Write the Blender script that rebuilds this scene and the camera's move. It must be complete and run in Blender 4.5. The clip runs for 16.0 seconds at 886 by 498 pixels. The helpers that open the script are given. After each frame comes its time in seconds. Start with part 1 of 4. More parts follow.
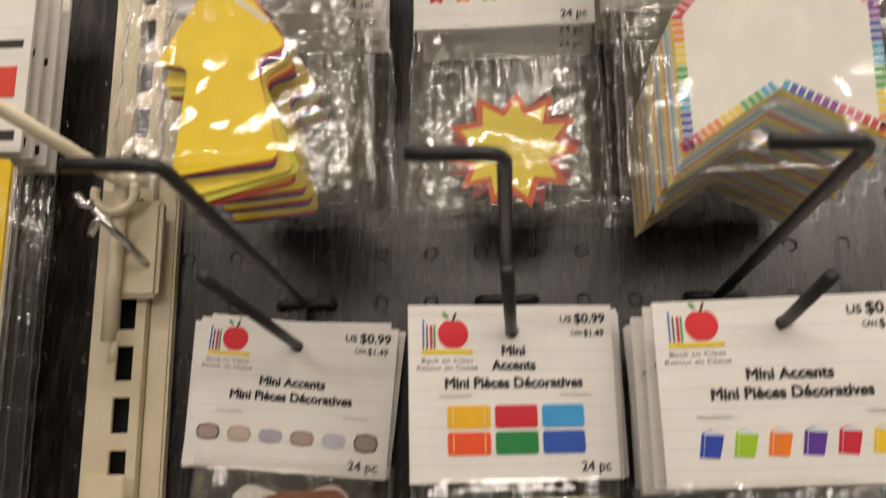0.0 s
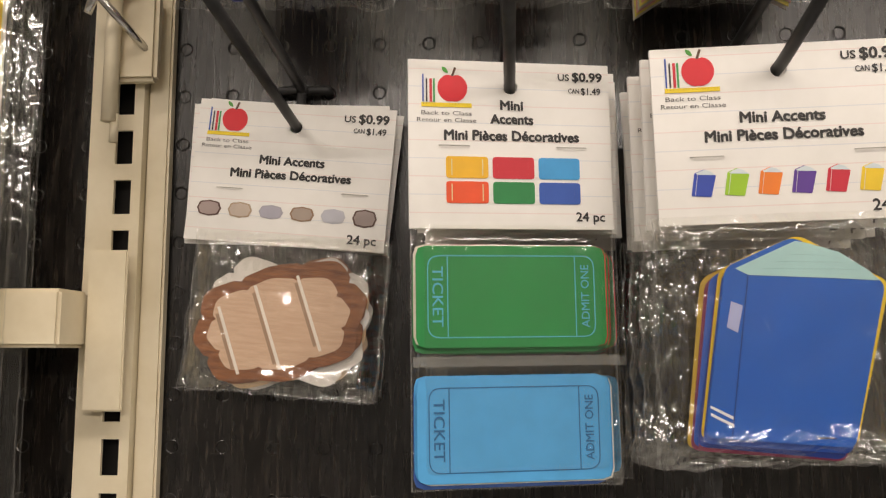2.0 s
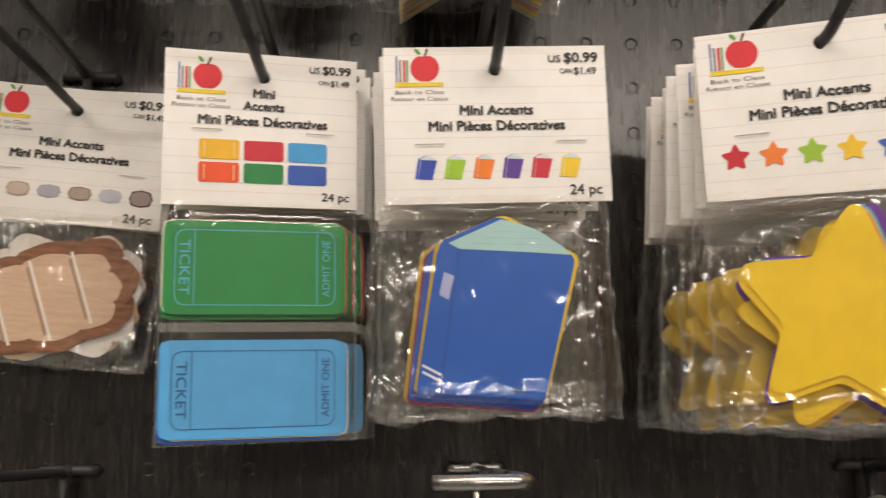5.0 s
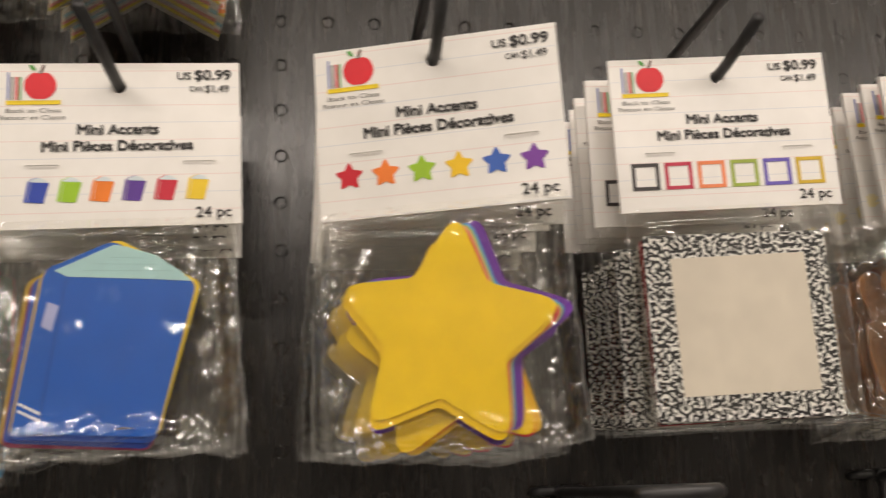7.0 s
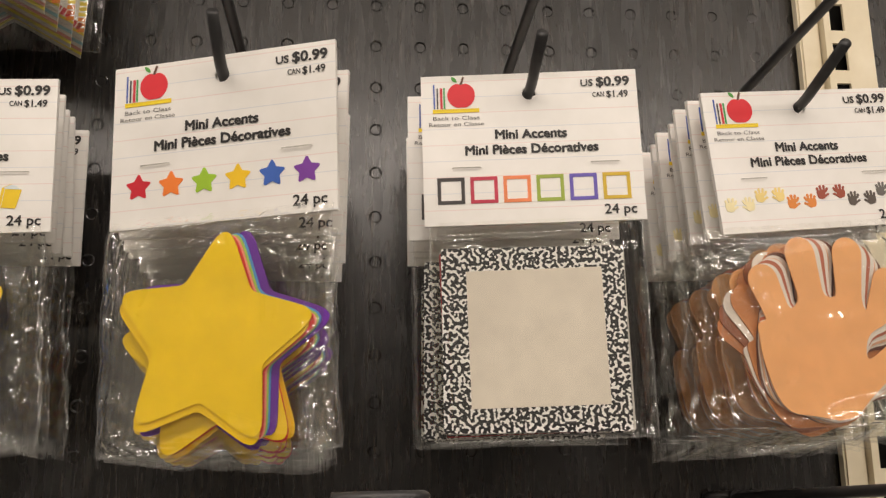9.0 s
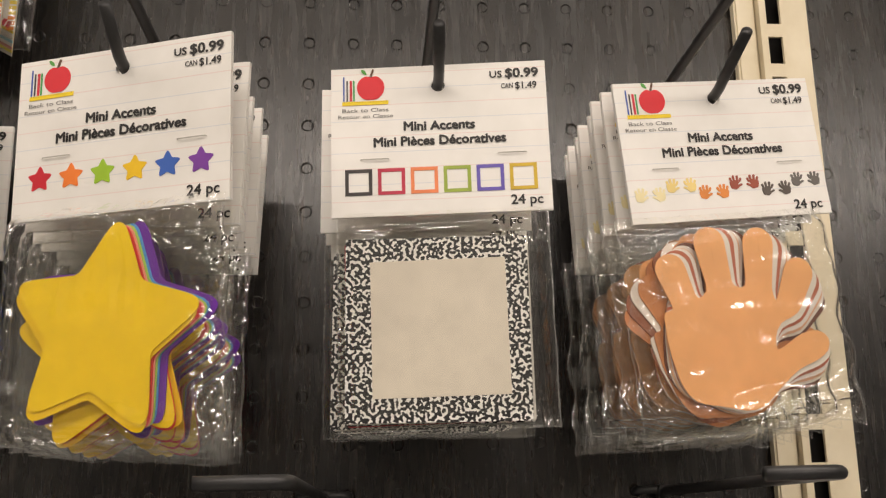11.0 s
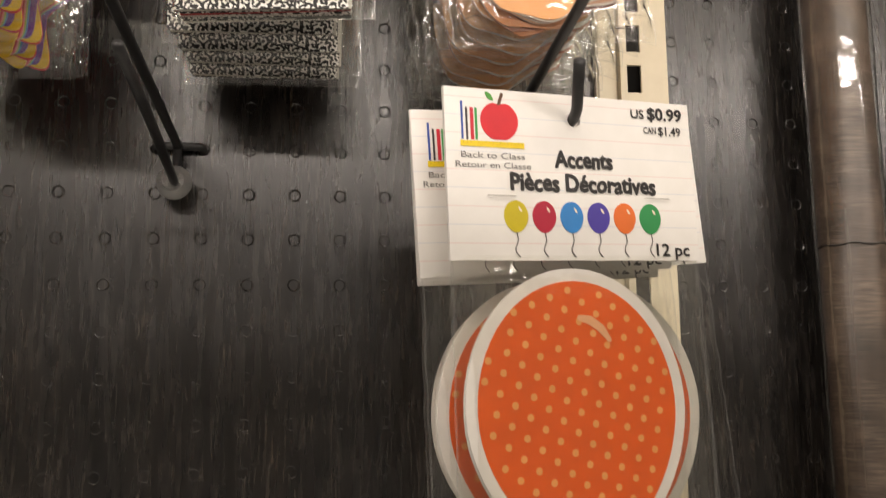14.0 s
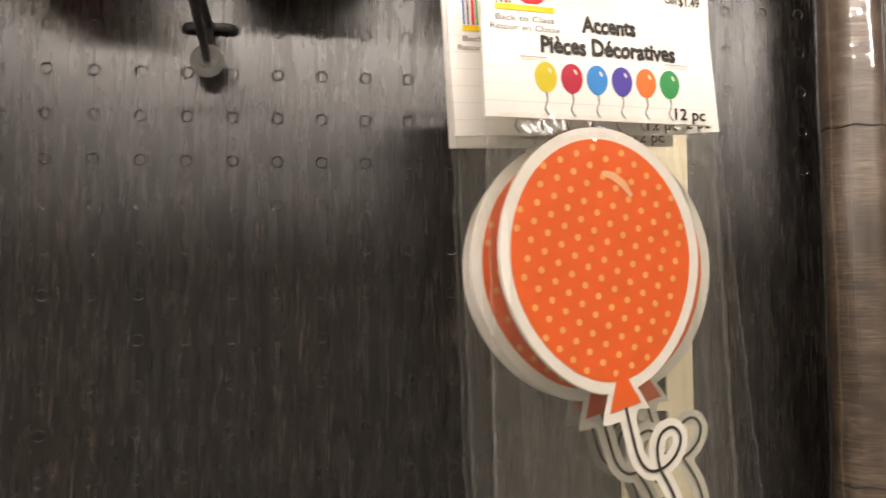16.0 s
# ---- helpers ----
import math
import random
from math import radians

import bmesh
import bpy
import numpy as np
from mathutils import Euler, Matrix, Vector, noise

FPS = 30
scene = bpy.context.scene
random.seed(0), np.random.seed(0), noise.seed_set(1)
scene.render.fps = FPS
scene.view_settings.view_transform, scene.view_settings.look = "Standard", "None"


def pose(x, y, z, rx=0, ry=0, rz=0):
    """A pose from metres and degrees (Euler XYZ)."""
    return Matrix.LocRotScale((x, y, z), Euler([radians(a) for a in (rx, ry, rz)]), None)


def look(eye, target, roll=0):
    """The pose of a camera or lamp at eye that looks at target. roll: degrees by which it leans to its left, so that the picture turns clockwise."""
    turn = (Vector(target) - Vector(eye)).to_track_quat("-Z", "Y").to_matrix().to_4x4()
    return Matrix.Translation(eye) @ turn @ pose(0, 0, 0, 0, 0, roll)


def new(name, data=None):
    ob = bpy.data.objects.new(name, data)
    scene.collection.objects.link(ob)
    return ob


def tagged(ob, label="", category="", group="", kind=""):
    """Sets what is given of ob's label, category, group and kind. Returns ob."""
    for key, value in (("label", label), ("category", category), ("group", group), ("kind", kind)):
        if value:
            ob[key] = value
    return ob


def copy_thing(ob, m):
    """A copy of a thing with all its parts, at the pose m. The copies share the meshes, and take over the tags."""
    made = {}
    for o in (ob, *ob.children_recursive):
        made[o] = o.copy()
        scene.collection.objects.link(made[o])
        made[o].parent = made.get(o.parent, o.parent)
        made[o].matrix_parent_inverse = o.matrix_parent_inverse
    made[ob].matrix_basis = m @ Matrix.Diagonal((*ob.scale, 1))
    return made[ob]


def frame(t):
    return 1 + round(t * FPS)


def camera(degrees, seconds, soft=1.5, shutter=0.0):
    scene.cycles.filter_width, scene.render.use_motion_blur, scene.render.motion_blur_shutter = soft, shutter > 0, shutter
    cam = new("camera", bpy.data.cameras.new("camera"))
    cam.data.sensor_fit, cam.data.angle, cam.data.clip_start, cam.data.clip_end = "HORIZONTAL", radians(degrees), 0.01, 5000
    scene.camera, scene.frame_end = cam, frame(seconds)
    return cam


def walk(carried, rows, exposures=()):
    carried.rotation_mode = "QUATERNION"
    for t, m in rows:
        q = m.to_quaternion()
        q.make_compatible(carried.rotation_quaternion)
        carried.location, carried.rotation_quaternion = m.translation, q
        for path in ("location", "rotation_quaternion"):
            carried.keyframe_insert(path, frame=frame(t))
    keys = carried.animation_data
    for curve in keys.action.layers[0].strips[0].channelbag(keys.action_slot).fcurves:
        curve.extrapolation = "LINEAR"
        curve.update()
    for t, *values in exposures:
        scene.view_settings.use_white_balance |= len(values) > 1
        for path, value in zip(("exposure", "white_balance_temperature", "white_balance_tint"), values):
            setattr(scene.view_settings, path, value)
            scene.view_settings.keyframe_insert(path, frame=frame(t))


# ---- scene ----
cam = camera(56.3, 16.0, soft=1.2, shutter=0.5)
PATH = [
    (0, (0.116, -0.412, 1.289), (-0.043, 1.538, 1.705), -0.4),
    (0.5, (0.107, -0.407, 1.254), (-0.067, 1.556, 1.592), -0.3),
    (1, (0.11, -0.404, 1.233), (-0.062, 1.568, 1.518), -0.3),
    (1.5, (0.111, -0.402, 1.223), (-0.041, 1.576, 1.475), -0.1),
    (2, (0.112, -0.406, 1.219), (-0.028, 1.575, 1.461), 0.0),
    (2.5, (0.116, -0.412, 1.216), (-0.019, 1.57, 1.451), -0.1),
    (3, (0.123, -0.42, 1.212), (-0.005, 1.562, 1.446), -0.2),
    (3.5, (0.137, -0.427, 1.208), (0.022, 1.556, 1.447), -0.5),
    (3.7, (0.143, -0.429, 1.204), (0.031, 1.553, 1.45), -0.5),
    (5.8, (0.212, -0.436, 1.197), (0.429, 1.529, 1.503), -1.1),
    (6, (0.222, -0.434, 1.194), (0.453, 1.525, 1.524), -1.7),
    (6.5, (0.251, -0.433, 1.198), (0.526, 1.52, 1.53), -2.3),
    (7, (0.3, -0.43, 1.196), (0.591, 1.518, 1.545), -2.0),
    (7.5, (0.34, -0.433, 1.194), (0.616, 1.513, 1.565), -1.5),
    (8, (0.371, -0.439, 1.194), (0.619, 1.508, 1.581), -1.4),
    (8.5, (0.389, -0.446, 1.193), (0.609, 1.503, 1.587), -1.1),
    (9, (0.402, -0.448, 1.189), (0.584, 1.503, 1.587), -0.7),
    (9.2, (0.409, -0.448, 1.188), (0.579, 1.504, 1.588), -0.8),
    (11.3, (0.451, -0.453, 1.178), (0.601, 1.496, 1.601), -0.7),
    (11.5, (0.454, -0.459, 1.165), (0.605, 1.485, 1.61), -0.6),
    (12, (0.471, -0.469, 1.112), (0.667, 1.474, 1.541), -0.1),
    (12.5, (0.481, -0.464, 1.065), (0.722, 1.477, 1.485), 0.0),
    (13, (0.489, -0.461, 1.046), (0.747, 1.487, 1.42), -0.0),
    (13.5, (0.494, -0.462, 1.034), (0.759, 1.492, 1.364), -0.3),
    (14, (0.501, -0.467, 1.025), (0.778, 1.494, 1.302), -0.6),
    (14.5, (0.503, -0.474, 1.015), (0.797, 1.492, 1.235), -0.7),
    (15, (0.504, -0.478, 1.005), (0.813, 1.491, 1.172), -0.7),
    (15.5, (0.501, -0.475, 0.996), (0.83, 1.493, 1.121), -0.6),
    (16, (0.479, -0.484, 0.989), (0.783, 1.488, 1.113), -0.5),
]
EXPOSURES = [(0, -0.6), (0.5, -0.7), (1.0, -0.85), (1.5, -0.92), (2.0, -0.38), (3.0, -0.28), (3.5, -0.3), (6.0, -0.4), (8.0, -0.42), (9.2, -0.42), (11.5, -0.36), (12.5, 0.02), (14.0, 0.02), (15.0, 0.32), (16.0, 0.62)]
walk(cam, [(t, look(eye, target, roll)) for t, eye, target, roll in PATH], EXPOSURES)

# ---- world, lights ----
world = bpy.data.worlds.new("store_air")
scene.world = world
world.use_nodes = True
world.node_tree.nodes["Background"].inputs[0].default_value = (1.0, 0.9, 0.78, 1)
world.node_tree.nodes["Background"].inputs[1].default_value = 0.02

LAMP_COLOUR = (1.0, 0.88, 0.79)
# (x, y, watts): the aisle's own row, then the rows beyond
LAMP_PLACES = [(lx, -1.1, 23.0) for lx in (-1.9, -0.6, 0.7, 2.0)] + [(-0.9 + 1.3 * k, -4.9, 76.0) for k in range(5)] + [(lx, ly, 40.0) for ly in (-7.8, -10.7) for lx in (-2.2, 0.4, 3.0)]
CEILING = 2.9
for lx, ly, watts in LAMP_PLACES:
    lamp = bpy.data.lights.new("tube_light", "AREA")
    lamp.shape, lamp.size, lamp.size_y = "RECTANGLE", 1.2, 0.26
    lamp.energy, lamp.color = watts, LAMP_COLOUR
    lob = new("tube_light", lamp)
    lob.matrix_world = pose(lx, ly, CEILING - 0.075, 0, 0, 0)

# ---- materials ----


def rgb(h):
    """Linear colour from an sRGB hex string."""
    c = [int(h[i:i + 2], 16) / 255 for i in (0, 2, 4)]
    return tuple(v / 12.92 if v <= 0.04045 else ((v + 0.055) / 1.055) ** 2.4 for v in c) + (1.0,)


class Mat:
    """A node material with short ways to add nodes."""

    def __init__(self, name):
        self.m = bpy.data.materials.new(name)
        self.m.use_nodes = True
        self.t = self.m.node_tree
        self.b = self.t.nodes["Principled BSDF"]

    def n(self, kind, **sets):
        node = self.t.nodes.new(kind)
        for k, v in sets.items():
            if k in node.inputs:
                node.inputs[k].default_value = v
        return node

    def l(self, a, b):
        self.t.links.new(a, b)

    def coords(self, sx=1, sy=1, sz=1):
        tc = self.t.nodes.new("ShaderNodeTexCoord")
        mp = self.t.nodes.new("ShaderNodeMapping")
        mp.inputs["Scale"].default_value = (sx, sy, sz)
        self.l(tc.outputs["Object"], mp.inputs["Vector"])
        return mp.outputs["Vector"]

    def noise(self, vec, scale, detail=4, rough=0.6):
        nd = self.n("ShaderNodeTexNoise", Scale=scale, Detail=detail, Roughness=rough)
        self.l(vec, nd.inputs["Vector"])
        return nd.outputs["Fac"]

    def ramp(self, fac, stops):
        r = self.t.nodes.new("ShaderNodeValToRGB")
        e = r.color_ramp.elements
        while len(e) < len(stops):
            e.new(0.5)
        for el, (p, c) in zip(e, stops):
            el.position, el.color = p, c
        self.l(fac, r.inputs["Fac"])
        return r.outputs["Color"]

    def mix(self, fac, a, b, mode="MIX"):
        x = self.t.nodes.new("ShaderNodeMix")
        x.data_type, x.blend_type = "RGBA", mode
        for sock, v in ((x.inputs[0], fac), (x.inputs[6], a), (x.inputs[7], b)):
            if isinstance(v, bpy.types.NodeSocket):
                self.l(v, sock)
            else:
                sock.default_value = v
        return x.outputs[2]

    def math(self, op, a, b=0.0):
        x = self.t.nodes.new("ShaderNodeMath")
        x.operation = op
        for sock, v in ((x.inputs[0], a), (x.inputs[1], b)):
            if isinstance(v, bpy.types.NodeSocket):
                self.l(v, sock)
            else:
                sock.default_value = v
        return x.outputs[0]

    def bump(self, height, strength, dist):
        bp = self.n("ShaderNodeBump", Strength=strength, Distance=dist)
        self.l(height, bp.inputs["Height"])
        self.l(bp.outputs["Normal"], self.b.inputs["Normal"])

    def set(self, **kw):
        for k, v in kw.items():
            sock = self.b.inputs[k.replace("_", " ")]
            if isinstance(v, bpy.types.NodeSocket):
                self.l(v, sock)
            else:
                sock.default_value = v
        return self


def g(v):
    return (v, v, v, 1)


def ink(name, hexcol, rough=0.45, spread=0.06):
    """Printed, lightly coated paper of one colour with a slight mottling."""
    m = Mat(name)
    c = rgb(hexcol)
    vec = m.coords()
    f = m.noise(vec, 90, 5)
    lo = tuple(max(0, v * (1 - spread)) for v in c[:3]) + (1,)
    hi = tuple(min(1, v * (1 + spread)) for v in c[:3]) + (1,)
    m.set(Base_Color=m.ramp(f, [(0.3, lo), (0.7, hi)]), Roughness=rough)
    m.bump(m.noise(vec, 1400, 2), 0.06, 0.0003)
    return m.m


def laminate():
    """Charcoal wood-grain laminate with upright grain."""
    m = Mat("charcoal_laminate")
    grain = m.noise(m.coords(560, 560, 52), 1, 5, 0.6)
    broad = m.noise(m.coords(130, 130, 17), 1, 4, 0.6)
    warm = m.noise(m.coords(14, 14, 3), 1, 3, 0.5)
    c1 = m.ramp(grain, [(0.34, (0.005, 0.0044, 0.0040, 1)), (0.55, (0.017, 0.0147, 0.0131, 1)), (0.76, (0.064, 0.054, 0.045, 1))])
    c2 = m.ramp(broad, [(0.34, g(0.45)), (0.68, g(1.6))])
    c3 = m.ramp(warm, [(0.35, (0.90, 0.95, 1.0, 1)), (0.7, (1.1, 1.0, 0.88, 1))])
    col = m.mix(1.0, m.mix(1.0, c1, c2, "MULTIPLY"), c3, "MULTIPLY")
    rough = m.ramp(m.noise(m.coords(200, 200, 20), 1, 4), [(0.3, g(0.22)), (0.75, g(0.33))])
    m.set(Base_Color=col, Roughness=rough, Specular_IOR_Level=0.75)
    m.bump(m.math("ADD", grain, m.math("MULTIPLY", broad, 0.6)), 0.24, 0.0005)
    return m.m


def enamel():
    """Cream enamelled steel with a few chips and scuffs."""
    m = Mat("cream_enamel")
    vec = m.coords()
    big = m.noise(vec, 30, 4)
    chips = m.noise(vec, 260, 5, 0.75)
    col = m.ramp(big, [(0.3, rgb("d9ccad")), (0.7, rgb("e8ddc2"))])
    spot = m.ramp(chips, [(0.735, g(0)), (0.76, g(1))])
    m.set(Base_Color=m.mix(spot, col, rgb("6a5338")), Roughness=m.ramp(big, [(0.3, g(0.30)), (0.7, g(0.46))]))
    m.bump(m.noise(vec, 500, 3), 0.10, 0.0003)
    return m.m


def steel(name, lo, hi, rough, metallic):
    m = Mat(name)
    f = m.noise(m.coords(60, 60, 60), 1, 5)
    m.set(Base_Color=m.ramp(f, [(0.3, lo), (0.7, hi)]), Roughness=m.ramp(f, [(0.3, g(rough * 0.8)), (0.7, g(rough * 1.2))]), Metallic=metallic)
    return m.m


def ruled_paper():
    """White card printed with faint pink and blue rules."""
    m = Mat("ruled_card")
    tc = m.t.nodes.new("ShaderNodeTexCoord")
    sep = m.t.nodes.new("ShaderNodeSeparateXYZ")
    m.l(tc.outputs["Object"], sep.inputs[0])
    step = m.math("DIVIDE", m.math("ADD", sep.outputs["Z"], 1.0), 0.0074)
    part_ = m.math("FRACT", step)
    line = m.math("LESS_THAN", part_, 0.055)
    odd = m.math("LESS_THAN", m.math("FRACT", m.math("MULTIPLY", m.math("FLOOR", step), 0.5)), 0.25)
    tint = m.mix(odd, rgb("b9c3d2"), rgb("e0b4ac"))
    vec = m.coords()
    base = m.ramp(m.noise(vec, 45, 4), [(0.3, rgb("e9e6df")), (0.7, rgb("f1eee8"))])
    front = m.math("MULTIPLY", line, 0.36)
    m.set(Base_Color=m.mix(front, base, tint), Roughness=0.28)
    m.bump(m.noise(vec, 60, 3), 0.10, 0.0008)
    return m.m


def film(name, haze=0.0, rough=0.07, gain=1.0, crinkle=0.5, tone=0.99):
    """Clear plastic film: lets light straight through and mirrors a little of it."""
    m = Mat(name)
    m.t.nodes.remove(m.b)
    out = m.t.nodes["Material Output"]
    clear = m.n("ShaderNodeBsdfTransparent", Color=(tone, tone, tone * 0.985, 1))
    gloss = m.n("ShaderNodeBsdfGlossy", Color=(1, 1, 1, 1), Roughness=rough)
    face = m.n("ShaderNodeLayerWeight", Blend=0.5)
    vec = m.coords()
    warp = m.n("ShaderNodeTexNoise", Scale=45.0, Detail=1.0)
    m.l(vec, warp.inputs["Vector"])
    bent = m.mix(0.012, vec, warp.outputs["Color"])
    facets = []
    for size in (52.0, 125.0):
        cell = m.n("ShaderNodeTexVoronoi", Scale=size, Randomness=1.0)
        cell.feature = "DISTANCE_TO_EDGE"
        m.l(bent, cell.inputs["Vector"])
        facets.append(cell.outputs["Distance"])
    folds = m.math("ADD", facets[0], m.math("MULTIPLY", facets[1], 0.55))
    loose = m.t.nodes.new("ShaderNodeAttribute")
    loose.attribute_name = "slack"
    slack = m.math("MULTIPLY", m.ramp(m.noise(vec, 40, 1, 0.4), [(0.36, g(0.25)), (0.62, g(1.0))]), loose.outputs["Fac"])
    b1 = m.math("ADD", m.math("MULTIPLY", folds, slack), m.math("MULTIPLY", m.noise(vec, 60, 1, 0.4), 0.13))
    bp = m.n("ShaderNodeBump", Strength=crinkle, Distance=0.0055)
    m.l(b1, bp.inputs["Height"])
    m.l(bp.outputs["Normal"], gloss.inputs["Normal"])
    mx = m.t.nodes.new("ShaderNodeMixShader")
    schlick = m.math("ADD", m.math("MULTIPLY", m.math("POWER", face.outputs["Facing"], 5.0), 0.8), 0.036)
    m.l(m.math("MINIMUM", m.math("MULTIPLY", schlick, gain), 1.0), mx.inputs[0])
    m.l(clear.outputs[0], mx.inputs[1])
    m.l(gloss.outputs[0], mx.inputs[2])
    last = mx
    if haze:
        dif = m.n("ShaderNodeBsdfDiffuse", Color=(0.8, 0.79, 0.76, 1))
        hz = m.t.nodes.new("ShaderNodeMixShader")
        hz.inputs[0].default_value = haze
        m.l(mx.outputs[0], hz.inputs[1])
        m.l(dif.outputs[0], hz.inputs[2])
        last = hz
    m.l(last.outputs[0], out.inputs["Surface"])
    return m.m


def speckle():
    """Black and white marbled print of a composition book cover."""
    m = Mat("marbled_print")
    vec = m.coords(1, 1, 1)
    warp = m.n("ShaderNodeTexNoise", Scale=640.0, Detail=0.6)
    m.l(vec, warp.inputs["Vector"])
    col = m.ramp(warp.outputs["Fac"], [(0.515, rgb("161412")), (0.545, rgb("eceae4"))])
    m.set(Base_Color=col, Roughness=0.42)
    return m.m


def wood_print(name, a, b):
    m = Mat(name)
    f = m.noise(m.coords(90, 90, 700), 1, 5, 0.7)
    m.set(Base_Color=m.ramp(f, [(0.3, rgb(a)), (0.7, rgb(b))]), Roughness=0.45)
    return m.m


def wood_vinyl():
    """Grey-brown weathered plank print on a vinyl roll."""
    m = Mat("weathered_plank_vinyl")
    fine = m.noise(m.coords(60, 60, 900), 1, 6, 0.7)
    mid = m.noise(m.coords(50, 50, 45), 1, 4, 0.6)
    bands = m.noise(m.coords(6, 6, 30), 1, 3, 0.6)
    c = m.ramp(fine, [(0.28, rgb("2c231e")), (0.55, rgb("6a5d53")), (0.78, rgb("a39689"))])
    c = m.mix(1.0, c, m.ramp(mid, [(0.3, g(0.34)), (0.7, g(1.15))]), "MULTIPLY")
    c = m.mix(1.0, c, m.ramp(bands, [(0.35, (0.66, 0.58, 0.54, 1)), (0.65, (1.1, 1.02, 0.95, 1))]), "MULTIPLY")
    m.set(Base_Color=c, Roughness=0.42)
    return m.m


def plain(name, hexcol, rough, scale=6):
    m = Mat(name)
    c = rgb(hexcol)
    f = m.noise(m.coords(), scale, 5)
    m.set(Base_Color=m.ramp(f, [(0.3, tuple(v * 0.85 for v in c[:3]) + (1,)), (0.7, c)]), Roughness=rough)
    return m.m


LAMINATE, ENAMEL = laminate(), enamel()
WIRE = steel("dark_wire", (0.022, 0.022, 0.023, 1), (0.055, 0.054, 0.053, 1), 0.42, 0.35)
ZINC = steel("galvanized_wire", (0.38, 0.38, 0.37, 1), (0.6, 0.59, 0.57, 1), 0.28, 1.0)
CHROME = steel("chrome", (0.55, 0.55, 0.55, 1), (0.75, 0.74, 0.72, 1), 0.16, 1.0)
CARD = ruled_paper()
CARD_BACK = ink("card_back", "dedad0", 0.5)
FILM = film("clear_film", 0.008, 0.065, 2.3, 0.9)
FILM_REAR = film("clear_film_rear", 0.008, 0.065, 1.9, 0.8)
FILM_TIGHT = film("stiff_film", 0.007, 0.05, 1.6, 0.22)
FILM_WRAP = film("shrink_wrap", 0.0, 0.07, 2.6, 0.2)
SEAM = film("film_seam", 0.10, 0.12, 1.6, 0.3)
MARBLED = speckle()
WOOD_DARK, WOOD_LIGHT = wood_print("brown_wood_print", "663a22", "a0683f"), wood_print("tan_wood_print", "cba88c", "dcbfa4")
VINYL = wood_vinyl()
INK = {}


def col(hexcol):
    if hexcol not in INK:
        INK[hexcol] = ink("ink_" + hexcol, hexcol)
    return INK[hexcol]


BLACK = "24211f"
RAINBOW = ["c8202f", "ef7f2e", "9cc22d", "f2c51c", "3a63b8", "7a3b9c"]

# ---- mesh helpers ----


def obj(name, bm, material, parent=None, label="", smooth=False):
    me = bpy.data.meshes.new(name)
    bm.normal_update()
    bm.to_mesh(me)
    bm.free()
    for mt in material if isinstance(material, (list, tuple)) else [material]:
        me.materials.append(mt)
    if smooth:
        me.polygons.foreach_set("use_smooth", [True] * len(me.polygons))
    ob = new(name, me)
    if parent:
        ob.parent = parent
    if label:
        ob["label"] = label
    return ob


def part(name, bm, material, parent, label="", smooth=False):
    return obj(name, bm, material, parent, label, smooth)


def slab(outline, y0, y1, bm=None):
    """A sheet with the outline [(x, z)], from depth y0 (front) to y1 (back)."""
    bm = bm or bmesh.new()
    area = sum(a[0] * b[1] - b[0] * a[1] for a, b in zip(outline, outline[1:] + outline[:1]))
    pts = outline if area > 0 else outline[::-1]
    f = [bm.verts.new((x, y0, z)) for x, z in pts]
    b = [bm.verts.new((x, y1, z)) for x, z in pts]
    bm.faces.new(f)
    bm.faces.new(b[::-1])
    for i in range(len(f)):
        j = (i + 1) % len(f)
        bm.faces.new((f[j], f[i], b[i], b[j]))
    return bm


def ring(outer, inner, y0, y1):
    """A frame between two outlines with the same number of points."""
    bm = bmesh.new()
    rows_ = [[bm.verts.new((x, y, z)) for x, z in o] for o, y in ((outer, y0), (inner, y0), (inner, y1), (outer, y1))]
    n = len(outer)
    for a in range(4):
        r, s = rows_[a], rows_[(a + 1) % 4]
        for i in range(n):
            bm.faces.new((r[i], r[(i + 1) % n], s[(i + 1) % n], s[i]))
    bmesh.ops.recalc_face_normals(bm, faces=bm.faces)
    return bm


def box(x0, x1, y0, y1, z0, z1, bevel=0.0, bm=None):
    bm = bm or bmesh.new()
    made = bmesh.ops.create_cube(bm, size=1, matrix=Matrix.Translation(((x0 + x1) / 2, (y0 + y1) / 2, (z0 + z1) / 2)) @ Matrix.Diagonal((x1 - x0, y1 - y0, z1 - z0, 1)))
    if bevel:
        edges = list({e for v in made["verts"] for e in v.link_edges})
        bmesh.ops.bevel(bm, geom=edges, offset=bevel, segments=2, affect="EDGES")
    return bm


def rounded(pts, r, n=5):
    """An outline with its corners rounded by up to r."""
    out = []
    for i, p in enumerate(pts):
        p = Vector(p)
        a, b = Vector(pts[i - 1]) - p, Vector(pts[(i + 1) % len(pts)]) - p
        d = min(r, a.length * 0.48, b.length * 0.48)
        s, e = p + a.normalized() * d, p + b.normalized() * d
        for k in range(n + 1):
            t = k / n
            out.append(tuple(s * (1 - t) ** 2 + p * 2 * t * (1 - t) + e * t * t))
    return out


def rect(x0, x1, z0, z1):
    return [(x0, z0), (x1, z0), (x1, z1), (x0, z1)]


def turned(pts, deg, cx=0.0, cz=0.0, s=1.0):
    c, q = math.cos(radians(deg)) * s, math.sin(radians(deg)) * s
    return [(cx + c * x - q * z, cz + q * x + c * z) for x, z in pts]


